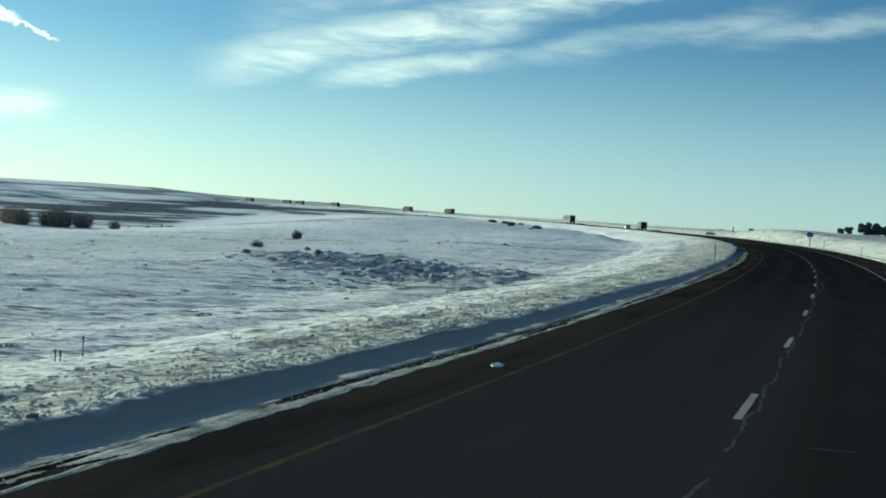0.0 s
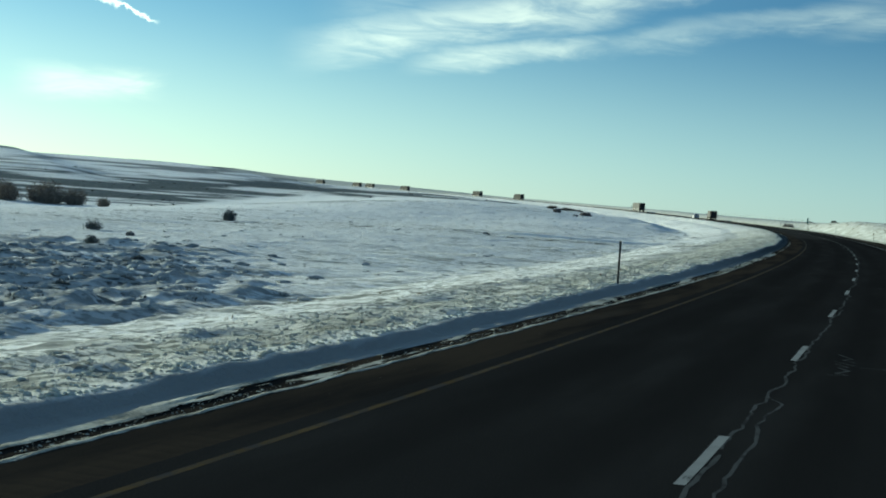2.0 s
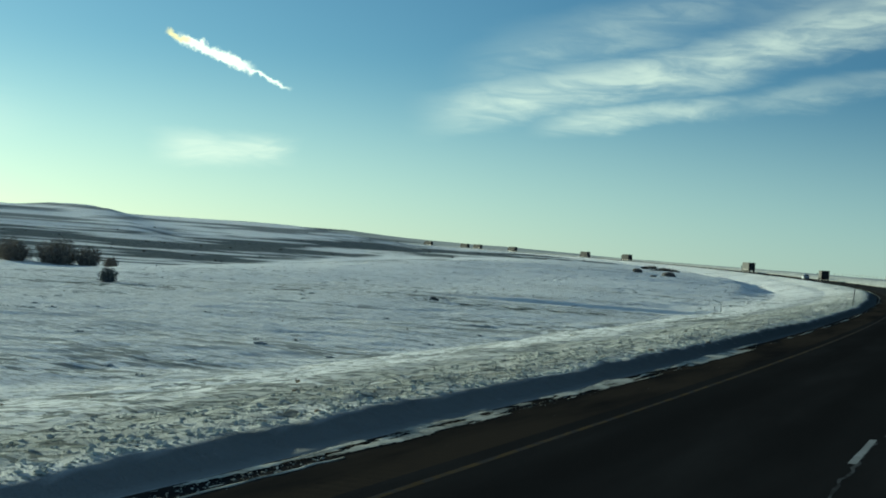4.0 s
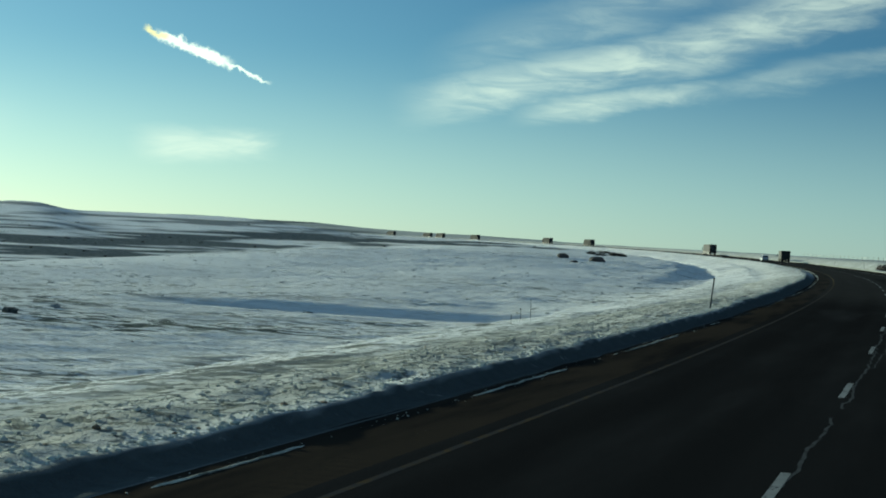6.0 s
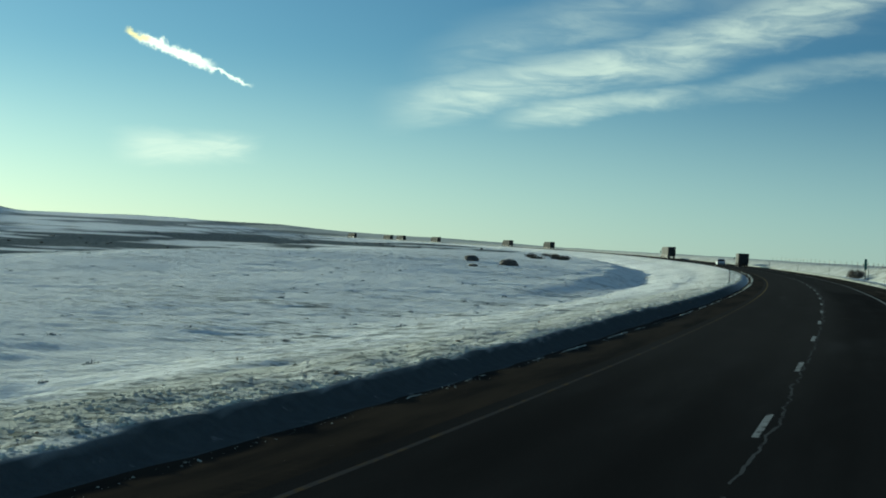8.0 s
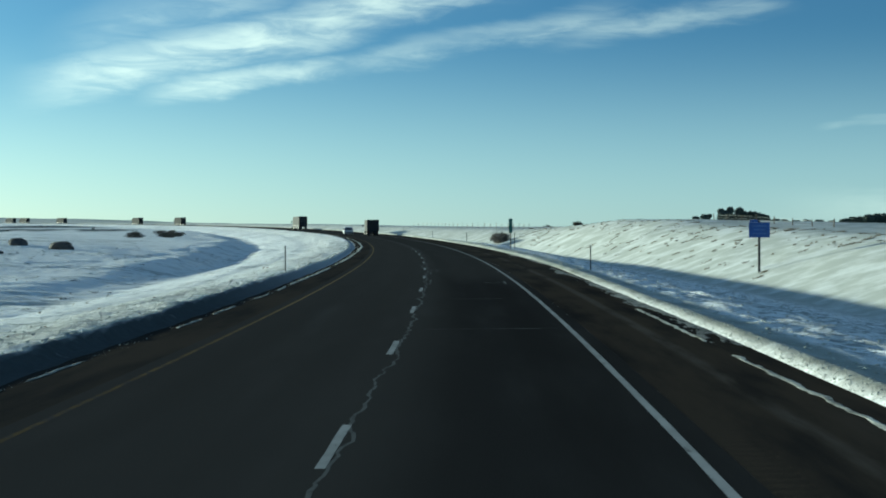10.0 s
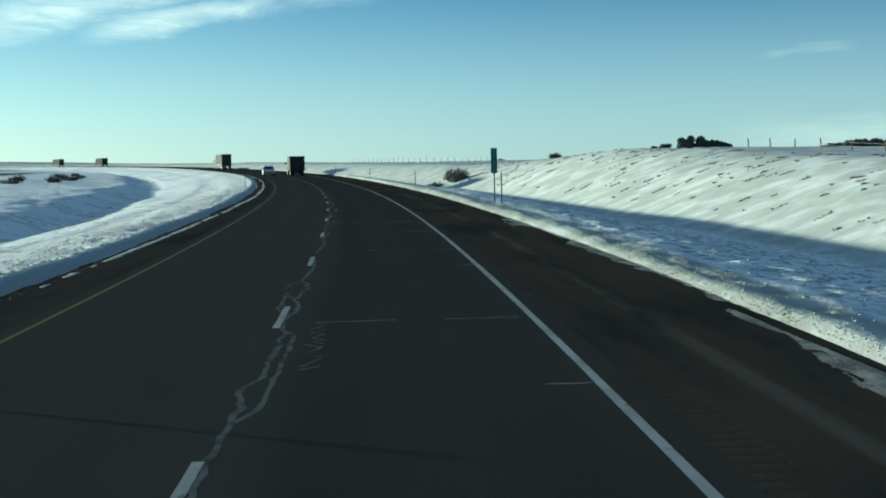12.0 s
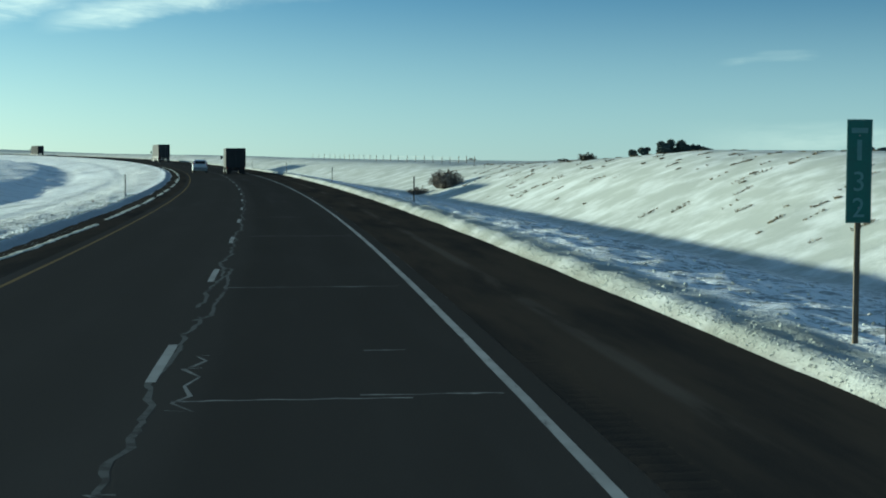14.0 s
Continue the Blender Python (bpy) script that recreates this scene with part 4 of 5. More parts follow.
windrow("snow_windrow", -8, 124, ([0, 25, 60, 110, 152], [-5.0, -5.0, -4.96, -4.96, -5.05]), ([0, 22, 40, 110, 124], [0.15, 0.13, 0.11, 0.1, 0.06]), 0.008, 0.6, 1, GRIT_SNOW, "ragged pale windrow of packed snow along the shoulder below the bank")
windrow("snow_windrow", 150, 345, ([150, 190, 262, 300, 345], [-5.1, -5.24, -5.34, -5.2, -5.1]), ([150, 230, 330], [0.07, 0.05, 0.09]), 0.01, -0.08, 3, GRIT_SNOW, "thin broken line of packed snow below the bank")
windrow("snow_windrow", 325, 640, ([325, 345, 380, 415, 430, 640], [-5.18, -5.14, -5.1, -4.98, -4.8, -4.8]), ([325, 345, 380, 640], [0.1, 0.16, 0.22, 0.26]), 0.012, 0.3, 6, OLD_CHUNK, "pale line of packed snow below the bank")
windrow("snow_windrow", 255, 312, ([255, 272, 285, 300, 320], [6.24, 6.22, 6.1, 6.0, 5.95]), ([255, 275, 300], [0.4, 0.17, 0.12]), 0.006, 0.2, 4, GRIT_SNOW, "flat ragged windrow of dusty snow along the shoulder's edge")
clods("snow_crumbs", lambda r: (lambda s: (s, float(np.interp(s, [0, 25, 60, 150, 200, 470], [-5.3, -5.3, -5.12, -5.15, -5.26, -5.2])) + r.gauss(0, 0.07)))(140 * r.random() - 5 if r.random() < 0.75 else r.uniform(135, 430)), 6000, 14, GRIT_SNOW, "crumbs of dirty snow along the shoulder", 0.005, 0.02, 0.8)
for s_, l_ in ((22.6, -4.1), (30.5, 2.9)):
    me_lump = clods("snow_lump", lambda r: (s_, l_), 1, 9, CHUNK, "", 0.13, 0.15, 0.5)
    tagged(me_lump, "small lump of hard snow lying on the asphalt", "snow", kind="stuff")

# ---------------------------------------------------------------- posts and signs


def delineator(m, label, mat=DARK_POST, tall=1.22):
    t = thing("delineator_post", m, label, "road post", "roadside delineators")
    bm = bmesh.new()
    channel(bm, -0.35, tall, 0.056, 0.02, 0.008)
    part("post", bm, mat, t)
    bm = bmesh.new()
    box(bm, -0.036, -0.032, tall - 0.13, 0.036, -0.022, tall + 0.005, 0.004)
    part("reflector", bm, REFLECTOR, t, "small pale reflector plate")
    return t


delineator(facing(289.6, 8.95, 0.0), "dark steel delineator post in the snow beside the shoulder", DARK_POST, 1.35)
for s_ in (126.0, 180.0, 234.0, 345.2, 451.4, 505.0, 559.0, 613.0):
    delineator(facing(s_, 8.2 if s_ > 300 else 8.4), "dark steel delineator post in the snow beside the shoulder")
delineator(facing(397.7, 8.42, 0.12), "dark steel delineator post beside a mile sign", DARK_POST, 1.34)
for s_, l_ in ((-25.0, -6.4), (97.2, -6.27), (344.4, -6.8), (465.0, -6.45), (588.0, -6.45)):
    delineator(facing(s_, l_, 0.03), "thin dark delineator post in the ploughed snow bank")
lean = thing("delineator_post", facing(222.0, -6.6, 0.02) @ Matrix.Rotation(radians(-4), 4, "X") @ Matrix.Rotation(radians(5), 4, "Y"), "leaning weathered delineator post in the snow bank", "road post", "roadside delineators")
_bm = bmesh.new()
box(_bm, -0.027, -0.02, -0.3, 0.027, 0.02, 1.16, 0.006, 0.9)
part("post", _bm, DARK_POST, lean)
_bm = bmesh.new()
box(_bm, -0.036, -0.03, 1.07, 0.036, 0.018, 1.18, 0.01)
part("reflector", _bm, REFLECTOR, lean, "battered reflector head")


def stake(m, tall, label):
    t = thing("marker_stake", m, label, "stake", "thin stakes in the field")
    bm = bmesh.new()
    tube(bm, (0, 0, -0.3), (0.01, 0, tall), 0.017, 0.013, 6)
    part("rod", bm, DARK_POST, t)
    bm = bmesh.new()
    box(bm, -0.02, -0.01, tall - 0.1, 0.026, 0.01, tall, 0.003)
    part("tip", bm, DARK_POST, t)
    return t


for s_, l_, h_ in ((241.8, -18.6, 1.0), (242.0, -19.2, 0.62), (28.4, -14.7, 0.45), (26.6, -14.2, 0.22), (27.6, -14.9, 0.28), (233.5, -17.6, 0.28)):
    stake(facing(s_, l_), h_, "thin dark stake standing in the snowy ditch")


def mile_sign(m):
    t = thing("mile_sign", m, "tall green mile marker sign on a single post", "road sign")
    bm = bmesh.new()
    channel(bm, -0.4, 2.5, 0.068, 0.016, 0.008)
    part("post", bm, POST_WOOD, t, "rusty brown steel channel post")
    bm = bmesh.new()
    box(bm, -0.155, -0.022, 1.32, 0.155, -0.018, 2.54)
    panel = part("panel", bm, GREEN, t, "dark green reflective panel")
    bm = bmesh.new()
    for x0, z0, x1, z1 in ((-0.148, 1.327, -0.142, 2.533), (0.142, 1.327, 0.148, 2.533), (-0.142, 1.327, 0.142, 1.333), (-0.142, 2.527, 0.142, 2.533)):
        box(bm, x0, -0.0245, z0, x1, -0.022, z1)
    part("border", bm, SIGN_FAINT, panel, "thin faded border")
    bm = bmesh.new()
    for z0, w0 in ((2.38, 0.10), (2.06, 0.028)):
        box(bm, -w0, -0.0245, z0, w0, -0.022, z0 + (0.06 if w0 > 0.05 else 0.24))
    part("marks", bm, SIGN_FAINT, panel, "faded marks too worn to read")
    for ch, z0 in (("3", 1.70), ("2", 1.39)):
        cu = bpy.data.curves.new("digit", "FONT")
        cu.body, cu.size, cu.extrude, cu.align_x = ch, 0.33, 0.0015, "CENTER"
        tmp = bpy.data.objects.new("digit", cu)
        scene.collection.objects.link(tmp)
        me = bpy.data.meshes.new_from_object(tmp.evaluated_get(bpy.context.evaluated_depsgraph_get()))
        bpy.data.objects.remove(tmp)
        me.transform(Matrix.Translation((0, -0.0235, z0)) @ Matrix.Rotation(radians(90), 4, "X"))
        finish("digit", me, SIGN_FAINT, panel, "white numeral " + ch)
    for z0 in (1.5, 2.35):
        bm = bmesh.new()
        tube(bm, (0, -0.03, z0), (0, 0.03, z0), 0.009, 0.009, 6)
        part("bolt", bm, STEEL, t)
    return t


SIGN_FAINT = plain("faded_sheeting", (0.12, 0.25, 0.23), 0.5, grain=0.1)
mile_sign(facing(397.9, 8.1, 0.13))


def blue_sign(m, tall):
    t = thing("blue_sign", m, "large blue panel sign on a dark wooden post in snow", "road sign")
    bm = bmesh.new()
    box(bm, -0.09, -0.06, -0.5, 0.09, 0.06, tall, 0.008)
    part("post", bm, DARK_POST, t)
    bm = bmesh.new()
    box(bm, -0.8, -0.074, tall - 1.28, 0.8, -0.062, tall - 0.14, 0.004)
    panel = part("panel", bm, BLUE, t, "plain blue reflective panel")
    bm = bmesh.new()
    box(bm, -0.72, -0.072, tall - 0.13, -0.1, -0.062, tall + 0.08, 0.004)
    part("panel", bm, BLUE, t, "small blue plate above the panel")
    bm = bmesh.new()
    for z0, w0 in ((0.36, 0.58), (0.64, 0.44), (0.94, 0.52)):
        box(bm, -w0, -0.079, tall - z0 - 0.1, w0, -0.074, tall - z0)
    part("marks", bm, plain("dull_blue_marks", (0.05, 0.12, 0.36), 0.5), panel, "pale bars of lettering")
    for z0 in (0.4, 1.0):
        bm = bmesh.new()
        tube(bm, (0, -0.085, tall - z0), (0, 0.07, tall - z0), 0.012, 0.012, 6)
        part("bolt", bm, STEEL, t)
    return t


blue_foot = facing(383, 25.7)
blue_sign(blue_foot, float(road_z(383)) + 2.5 - blue_foot.translation.z)

# ---------------------------------------------------------------- range fence along the right
fence = thing("range_fence", facing(400, 46), "long wire range fence on weathered wooden posts", "fence")
fence_inv = fence.matrix_world.inverted()
post_meshes = []
for v_ in range(4):
    _bm = bmesh.new()
    tube(_bm, (0, 0, -0.4), (0.03 * (v_ - 1.5), 0.02 * v_, 1.25 + 0.06 * v_), 0.07, 0.058, 7)
    me_ = bpy.data.meshes.new("post")
    _bm.to_mesh(me_)
    _bm.free()
    me_.materials.append(POST_WOOD)
    post_meshes.append(me_)
tops = []
for k in list(range(7, 15)) + list(range(37, 62)):
    m_ = facing(385 + 6.4 * k, 46 + 0.8 * math.sin(k * 0.35), -0.45 if k < 20 else 0, rng.uniform(0, 90))
    m_ = m_ @ Matrix.Rotation(radians(rng.gauss(0, 3.5)), 4, "X")
    o_ = new("post", post_meshes[k % 4])
    o_.parent = fence
    o_.matrix_basis = fence_inv @ m_
    tops.append(m_)
for h_, run in [(h, r) for h in (0.4, 0.75, 1.1) for r in (tops[:8], tops[8:])]:
    verts_, faces_ = [], []
    for m_ in run:
        p_ = fence_inv @ (m_ @ Vector((0, 0, h_)))
        verts_ += [p_ + Vector((0, 0, 0.008)), p_ - Vector((0.008, 0, 0.008)), p_ - Vector((-0.008, 0, 0.008))]
    for i in range(len(run) - 1):
        for j in range(3):
            faces_.append((3 * i + j, 3 * i + (j + 1) % 3, 3 * i + 3 + (j + 1) % 3, 3 * i + 3 + j))
    from_arrays("wire", verts_, faces_, STEEL, fence)

# ---------------------------------------------------------------- shrubs, grass and trees


def twigs(verts, faces, origin, r, wide, tall, count, thick, lean_out=0.7):
    """Many thin upright triangles fanning out from the ground."""
    for _ in range(count):
        a, q = r.uniform(0, 6.283), r.random() ** 0.6
        bx, by = origin[0] + math.cos(a) * wide * 0.55 * q, origin[1] + math.sin(a) * wide * 0.55 * q
        h = tall * r.uniform(0.45, 1.0) * (1 - 0.35 * q * q)
        o = lean_out * wide * q * r.uniform(0.3, 0.8)
        tx, ty = bx + math.cos(a) * o, by + math.sin(a) * o
        t, b = thick * r.uniform(0.6, 1.4), r.uniform(0, 3.14)
        dx, dy = math.cos(b) * t, math.sin(b) * t
        k = len(verts)
        mz = origin[2] + h * 0.5
        verts += [(bx - dx * 0.6, by - dy * 0.6, origin[2] - 0.1), (bx + dx * 0.6, by + dy * 0.6, origin[2] - 0.1), ((bx + tx) / 2 + dx, (by + ty) / 2 + dy, mz), ((bx + tx) / 2 - dx, (by + ty) / 2 - dy, mz), (tx, ty, origin[2] + h)]
        faces += [(k, k + 1, k + 2, k + 3), (k + 3, k + 2, k + 4)]


def shrub(p, wide, tall, seed, mat, label, count=260, thick=0.03, name="shrub", group=""):
    t = thing(name, Matrix.Translation(p), label, "shrub", group)
    r = random.Random(seed)
    bm = bmesh.new()
    for k in range(5):
        a = k * 1.256 + r.random()
        tube(bm, (0, 0, -0.2), (math.cos(a) * wide * 0.25, math.sin(a) * wide * 0.25, tall * 0.55), 0.03 + 0.01 * wide, 0.012, 5)
    part("stem", bm, BARK, t)
    verts, faces = [], []
    twigs(verts, faces, (0, 0, 0), r, wide * 0.5, tall, count, thick)
    for _ in range(int(count * 0.7)):      # side twigs in the crown
        a, e, q = r.uniform(0, 6.283), r.uniform(0.1, 1.0), r.random() ** 0.5
        c = Vector((math.cos(a) * wide * 0.5 * q, math.sin(a) * wide * 0.5 * q, tall * e * (1 - 0.45 * q * q)))
        d = Vector((r.gauss(0, 1), r.gauss(0, 1), r.gauss(0.4, 0.6))).normalized() * tall * 0.22
        s_ = d.cross(Vector((r.gauss(0, 1), r.gauss(0, 1), r.gauss(0, 1)))).normalized() * thick * 1.5
        k = len(verts)
        verts += [c - d - s_, c + s_, c + d, c - s_]
        faces.append((k, k + 1, k + 2, k + 3))
    from_arrays("crown", verts, faces, mat, t)
    return t


def world_spot(x, y):
    k = int(np.argmin((_px - x) ** 2 + (_py - y) ** 2))
    th = _h[k]
    dx_, dy_ = x - _px[k], y - _py[k]
    return land(S_GRID[k] + dx_ * math.cos(th) + dy_ * math.sin(th), dx_ * math.sin(th) - dy_ * math.cos(th))


# willow thicket in the hollow and single shrubs
for x_, y_, w_, h_ in ((-228, 390, 7.0, 5.0), (-234, 388, 8.5, 6.6), (-240, 391, 8.0, 6.2), (-247, 386, 8.0, 5.6), (-254, 392, 8.5, 5.8)):
    shrub(world_spot(x_, y_), w_, h_, int(-x_), WILLOW, "bare brown willow shrub in a snowy hollow", 520, 0.05, "willow_shrub", "willow thicket")
shrub(world_spot(-207.7, 372.7), 3.6, 2.7, 3, WILLOW, "lone bare brown shrub beside a willow thicket", 380, 0.04, "willow_shrub")
shrub(world_spot(-89.7, 221.7), 1.8, 1.5, 4, HAZY_SAGE, "lone pale grey sagebrush on open snow", 300, 0.03, "sagebrush_shrub")
for s_, l_, w_, h_ in ((136, -45.5, 1.0, 0.6), (168, -62.4, 1.7, 1.0), (118, -33, 0.7, 0.3), (101, -27, 0.7, 0.3), (128, -50, 0.8, 0.4), (224.6, -40.0, 0.8, 0.35), (154, -52, 0.7, 0.35)):
    shrub(land(s_, l_), w_, h_, int(s_), HAZY_SAGE, "low pale grey sagebrush half buried in drifted snow", 160, 0.025, "sagebrush_shrub", "sagebrush in the drifts")
shrub(land(546, 25.3), 4.0, 2.1, 7, WILLOW, "sprawling bare brown shrub at the foot of a snowy hill", 620, 0.035, "willow_shrub")
shrub(land(549, 22.6), 2.6, 1.0, 8, WILLOW, "small bare brown shrub at the foot of a snowy hill", 300, 0.03, "willow_shrub")
shrub(world_spot(-43, 523.5), 1.9, 0.8, 12, SAGE, "dark sagebrush on the crest of a snowy hill", 240, 0.03, "sagebrush_shrub")
shrub(world_spot(-110, 1070), 7.5, 3.2, 13, SAGE, "distant dark shrub on the snowy skyline", 420, 0.08, "sagebrush_shrub")
shrub(world_spot(-60, 900), 5.0, 1.8, 14, SAGE, "distant dark shrub on the snowy skyline", 300, 0.08, "sagebrush_shrub")


def boulder(p, sx, sy, sz, seed, label):
    r = random.Random(seed)
    bm = bmesh.new()
    bmesh.ops.create_icosphere(bm, subdivisions=3, radius=1.0)
    for v in bm.verts:
        k = 1 + 0.28 * noise.fractal(v.co * 1.3 + Vector((seed, 0, 0)), 0.9, 2.1, 3)
        flat = 1.0 - 0.25 * max(0, v.co.z) ** 3
        v.co = Vector((v.co.x * sx * k, v.co.y * sy * k, v.co.z * sz * k * flat))
    ob = part("boulder", bm, ROCK, None)
    ob.matrix_world = Matrix.Translation(p + Vector((0, 0, sz * 0.35))) @ Matrix.Rotation(r.uniform(0, 3), 4, "Z")
    return tagged(ob, label, "boulder", "boulders in the field")


boulder(world_spot(-102.5, 448.8), 1.8, 1.3, 1.0, 2, "dark squat boulder standing out of the snow")
boulder(land(478, -51), 1.6, 1.2, 0.85, 5, "dark low boulder with a sloping side in snow")
boulder(land(440, -45.5), 1.0, 0.6, 0.3, 6, "flat dark slab of rock lying in the snow")
for i_, (s_, l_) in enumerate(((612, -39), (640, -41), (655, -38), (668, -40), (690, -37), (702, -42), (730, -38), (640, -48), (600, -46))):
    shrub(land(s_, l_), 2.8 + (i_ % 3) * 0.9, 1.0 + 0.25 * (i_ % 2), 30 + i_, SAGE, "dark sagebrush clump near the bend of the highway", 180, 0.05, "sagebrush_shrub", "sagebrush by the bend")


def tree(p, wide, tall, seed, label):
    t = thing("juniper_tree", Matrix.Translation(p), label, "tree", "trees behind the hill")
    r = random.Random(seed)
    bm = bmesh.new()
    tube(bm, (0, 0, -0.5), (r.uniform(-0.2, 0.2), 0, tall * 0.3), 0.035 * tall, 0.026 * tall, 8)
    for k in range(7):
        a, e = k * 0.9 + r.random(), r.uniform(0.2, 0.4)
        tube(bm, (0, 0, tall * e * 0.7), (math.cos(a) * wide * 0.3, math.sin(a) * wide * 0.3, tall * (e + 0.3)), 0.016 * tall, 0.004 * tall, 5)
    part("trunk", bm, BARK, t)
    verts, faces = [], []
    lobes = [(Vector((r.uniform(-0.3, 0.3) * wide, r.uniform(-0.3, 0.3) * wide, tall * r.uniform(0.2, 0.76))), r.uniform(0.17, 0.27)) for _ in range(11)]
    for _ in range(2600):
        c, q = r.choice(lobes)
        d = Vector((r.gauss(0, 1), r.gauss(0, 1), r.gauss(0, 1))).normalized() * (r.random() ** 0.35)
        o = c + Vector((d.x * q * wide, d.y * q * wide, d.z * q * tall * 0.9))
        if o.z < 0.02 * tall:
            continue
        u_ = Vector((r.gauss(0, 1), r.gauss(0, 1), r.gauss(0, 1))).normalized() * 0.065 * tall * r.uniform(0.6, 1.5)
        w_ = u_.cross(Vector((r.gauss(0, 1), r.gauss(0, 1), r.gauss(0, 1)))).normalized() * 0.045 * tall
        k = len(verts)
        verts += [o - u_, o + w_, o + u_, o - w_]
        faces.append((k, k + 1, k + 2, k + 3))
    from_arrays("crown", verts, faces, CONIFER, t)
    return t


for x_, y_, w_, h_ in ((-36, 1262, 8, 6.2), (-30, 1258, 8, 6.8), (-17, 1256, 12, 11.0), (-11, 1262, 11, 10.6), (-5, 1254, 8, 9.4), (0, 1260, 8, 8.6), (5, 1257, 7, 7.4), (9, 1262, 6, 6.0), (15, 1258, 6, 3.6), (21, 1262, 6, 3.2), (28, 1257, 6, 2.8), (35, 1261, 6, 3.0), (43, 1258, 7, 3.2), (51, 1262, 6, 2.8)):
    tree(world_spot(x_ + 3.5, y_), w_, h_, int(x_ * 7 + 1000), "distant dark green tree in a windbreak on the plain")
for x_, y_, w_, h_ in ((36, 934, 6, 4.2), (41, 938, 7, 5.2), (46, 932, 8, 6.2), (51, 937, 8, 6.6), (56, 934, 8, 6.6), (62, 938, 8, 6.0), (69, 935, 7, 5.5)):
    tree(world_spot(x_, y_), w_, h_, int(x_ * 5 + 300), "distant dark green tree in a low grove")


def tufts(name, spots, seed, mat, label, wide, tall, count, thick, category="shrub"):
    """One mesh of many low plants."""
    r = random.Random(seed)
    ss, ls = np.array([p[0] for p in spots]), np.array([p[1] for p in spots])
    z, xs, ys = ground_z(ss, ls)[0], *road_xy(ss, ls)
    verts, faces = [], []
    for x, y, zz in zip(xs, ys, z):
        k = r.uniform(0.5, 1.4)
        twigs(verts, faces, (float(x), float(y), float(zz)), r, wide * k, tall * k, count, thick)
    return tagged(from_arrays(name, verts, faces, mat), label, category, kind="stuff")


_r = random.Random(77)
tufts("dry_grass", [(_r.uniform(0, 480), -12 - 75 * _r.random() ** 1.3) for _ in range(380)], 1, GRASS, "sparse dry grass tips poking through the snow", 0.16, 0.1, 7, 0.012, "grass")


def dashes(count, seed, s_range, l_of, length, uphill=False):
    """Short rows of plants along the road's line."""
    r, out = random.Random(seed), []
    for _ in range(count):
        s0, l0, n_ = r.uniform(*s_range), l_of(r), r.randint(2, 7)
        run, tilt = length * r.random() ** 1.5, r.uniform(-0.35, 0.35)
        for i in range(n_):
            a, b = run * (i / n_ - 0.5), run * tilt * (i / n_ - 0.5) + r.gauss(0, 0.05)
            out.append((s0 + b, l0 + a) if uphill else (s0 + a, l0 + b))
    return out


tufts("dry_grass", dashes(300, 21, (375, 575), lambda r: 24.5 + 14 * r.random() ** 0.8, 1.6, True), 2, GRASS, "short rows of dry grass on the snowy hillside", 0.28, 0.12, 12, 0.022, "grass")
FIELD_SAGE = dashes(900, 22, (5, 520), lambda r: -(20 + 115 * r.random() ** 1.4), 1.6)
PATCH_SAGE = [(lambda p, q: (109 + 0.904 * p + 0.427 * q, -32.3 - 0.427 * p + 0.904 * q))(_r.gauss(0, 18), _r.gauss(0, 4.4)) for _ in range(1300)]
PATCH_SAGE = [p for p in PATCH_SAGE if p[1] < -17]


def mounds(spots, seed, label, small, large, flat):
    """Rounded clumps of low brush, one at each spot."""
    left_over = iter(spots)
    ob = clods("drifted_sagebrush", lambda r: next(left_over), len(spots), seed, MOUND, label, small, large, flat)
    return tagged(ob, category="shrub")


mounds(FIELD_SAGE, 51, "low frosted clumps of sagebrush strewn over the field", 0.05, 0.22, 0.38)
mounds(PATCH_SAGE, 52, "dense patch of frosted low sagebrush among drifts", 0.09, 0.5, 0.42)
tufts("drifted_sagebrush", PATCH_SAGE[::4] + FIELD_SAGE[::5], 3, HAZY_SAGE, "bare twigs of low sagebrush above the snow", 0.4, 0.13, 16, 0.014)
_spots = []
while len(_spots) < 160:
    a_, q_ = _r.uniform(18, 52), 300 * (1800 / 300) ** _r.random()
    x_, y_ = HUB[0] - q_ * math.sin(radians(a_)), HUB[1] + q_ * math.cos(radians(a_))
    k_ = int(np.argmin((_px - x_) ** 2 + (_py - y_) ** 2))
    dx_, dy_, th_ = x_ - _px[k_], y_ - _py[k_], _h[k_]
    s_, l_ = S_GRID[k_] + dx_ * math.cos(th_) + dy_ * math.sin(th_), dx_ * math.sin(th_) - dy_ * math.cos(th_)
    if l_ < -55 and _r.random() < float(ground_z(s_, l_)[1]) + 0.03:
        _spots.append((s_, l_))
tufts("sagebrush_steppe", _spots, 4, SAGE, "belt of dark sagebrush across the snowy plain", 1.1, 0.6, 7, 0.22)

# ---------------------------------------------------------------- vehicles


def wheel(parent, x, y, r, w):
    bm = bmesh.new()
    tube(bm, (x - w / 2, y, r), (x + w / 2, y, r), r, r, 20)
    bmesh.ops.bevel(bm, geom=[e for e in bm.edges if abs(e.verts[0].co.x - e.verts[1].co.x) < 1e-5], offset=0.04 * r / 0.5, segments=1, affect="EDGES")
    k = part("wheel", bm, BLACK, parent)
    bm = bmesh.new()
    side = -1 if x < 0 else 1
    tube(bm, (x + side * w * 0.5, y, r), (x + side * (w * 0.5 + 0.012), y, r), r * 0.55, r * 0.45, 14)
    part("rim", bm, ALLOY, k, "bright metal rim")
    return k


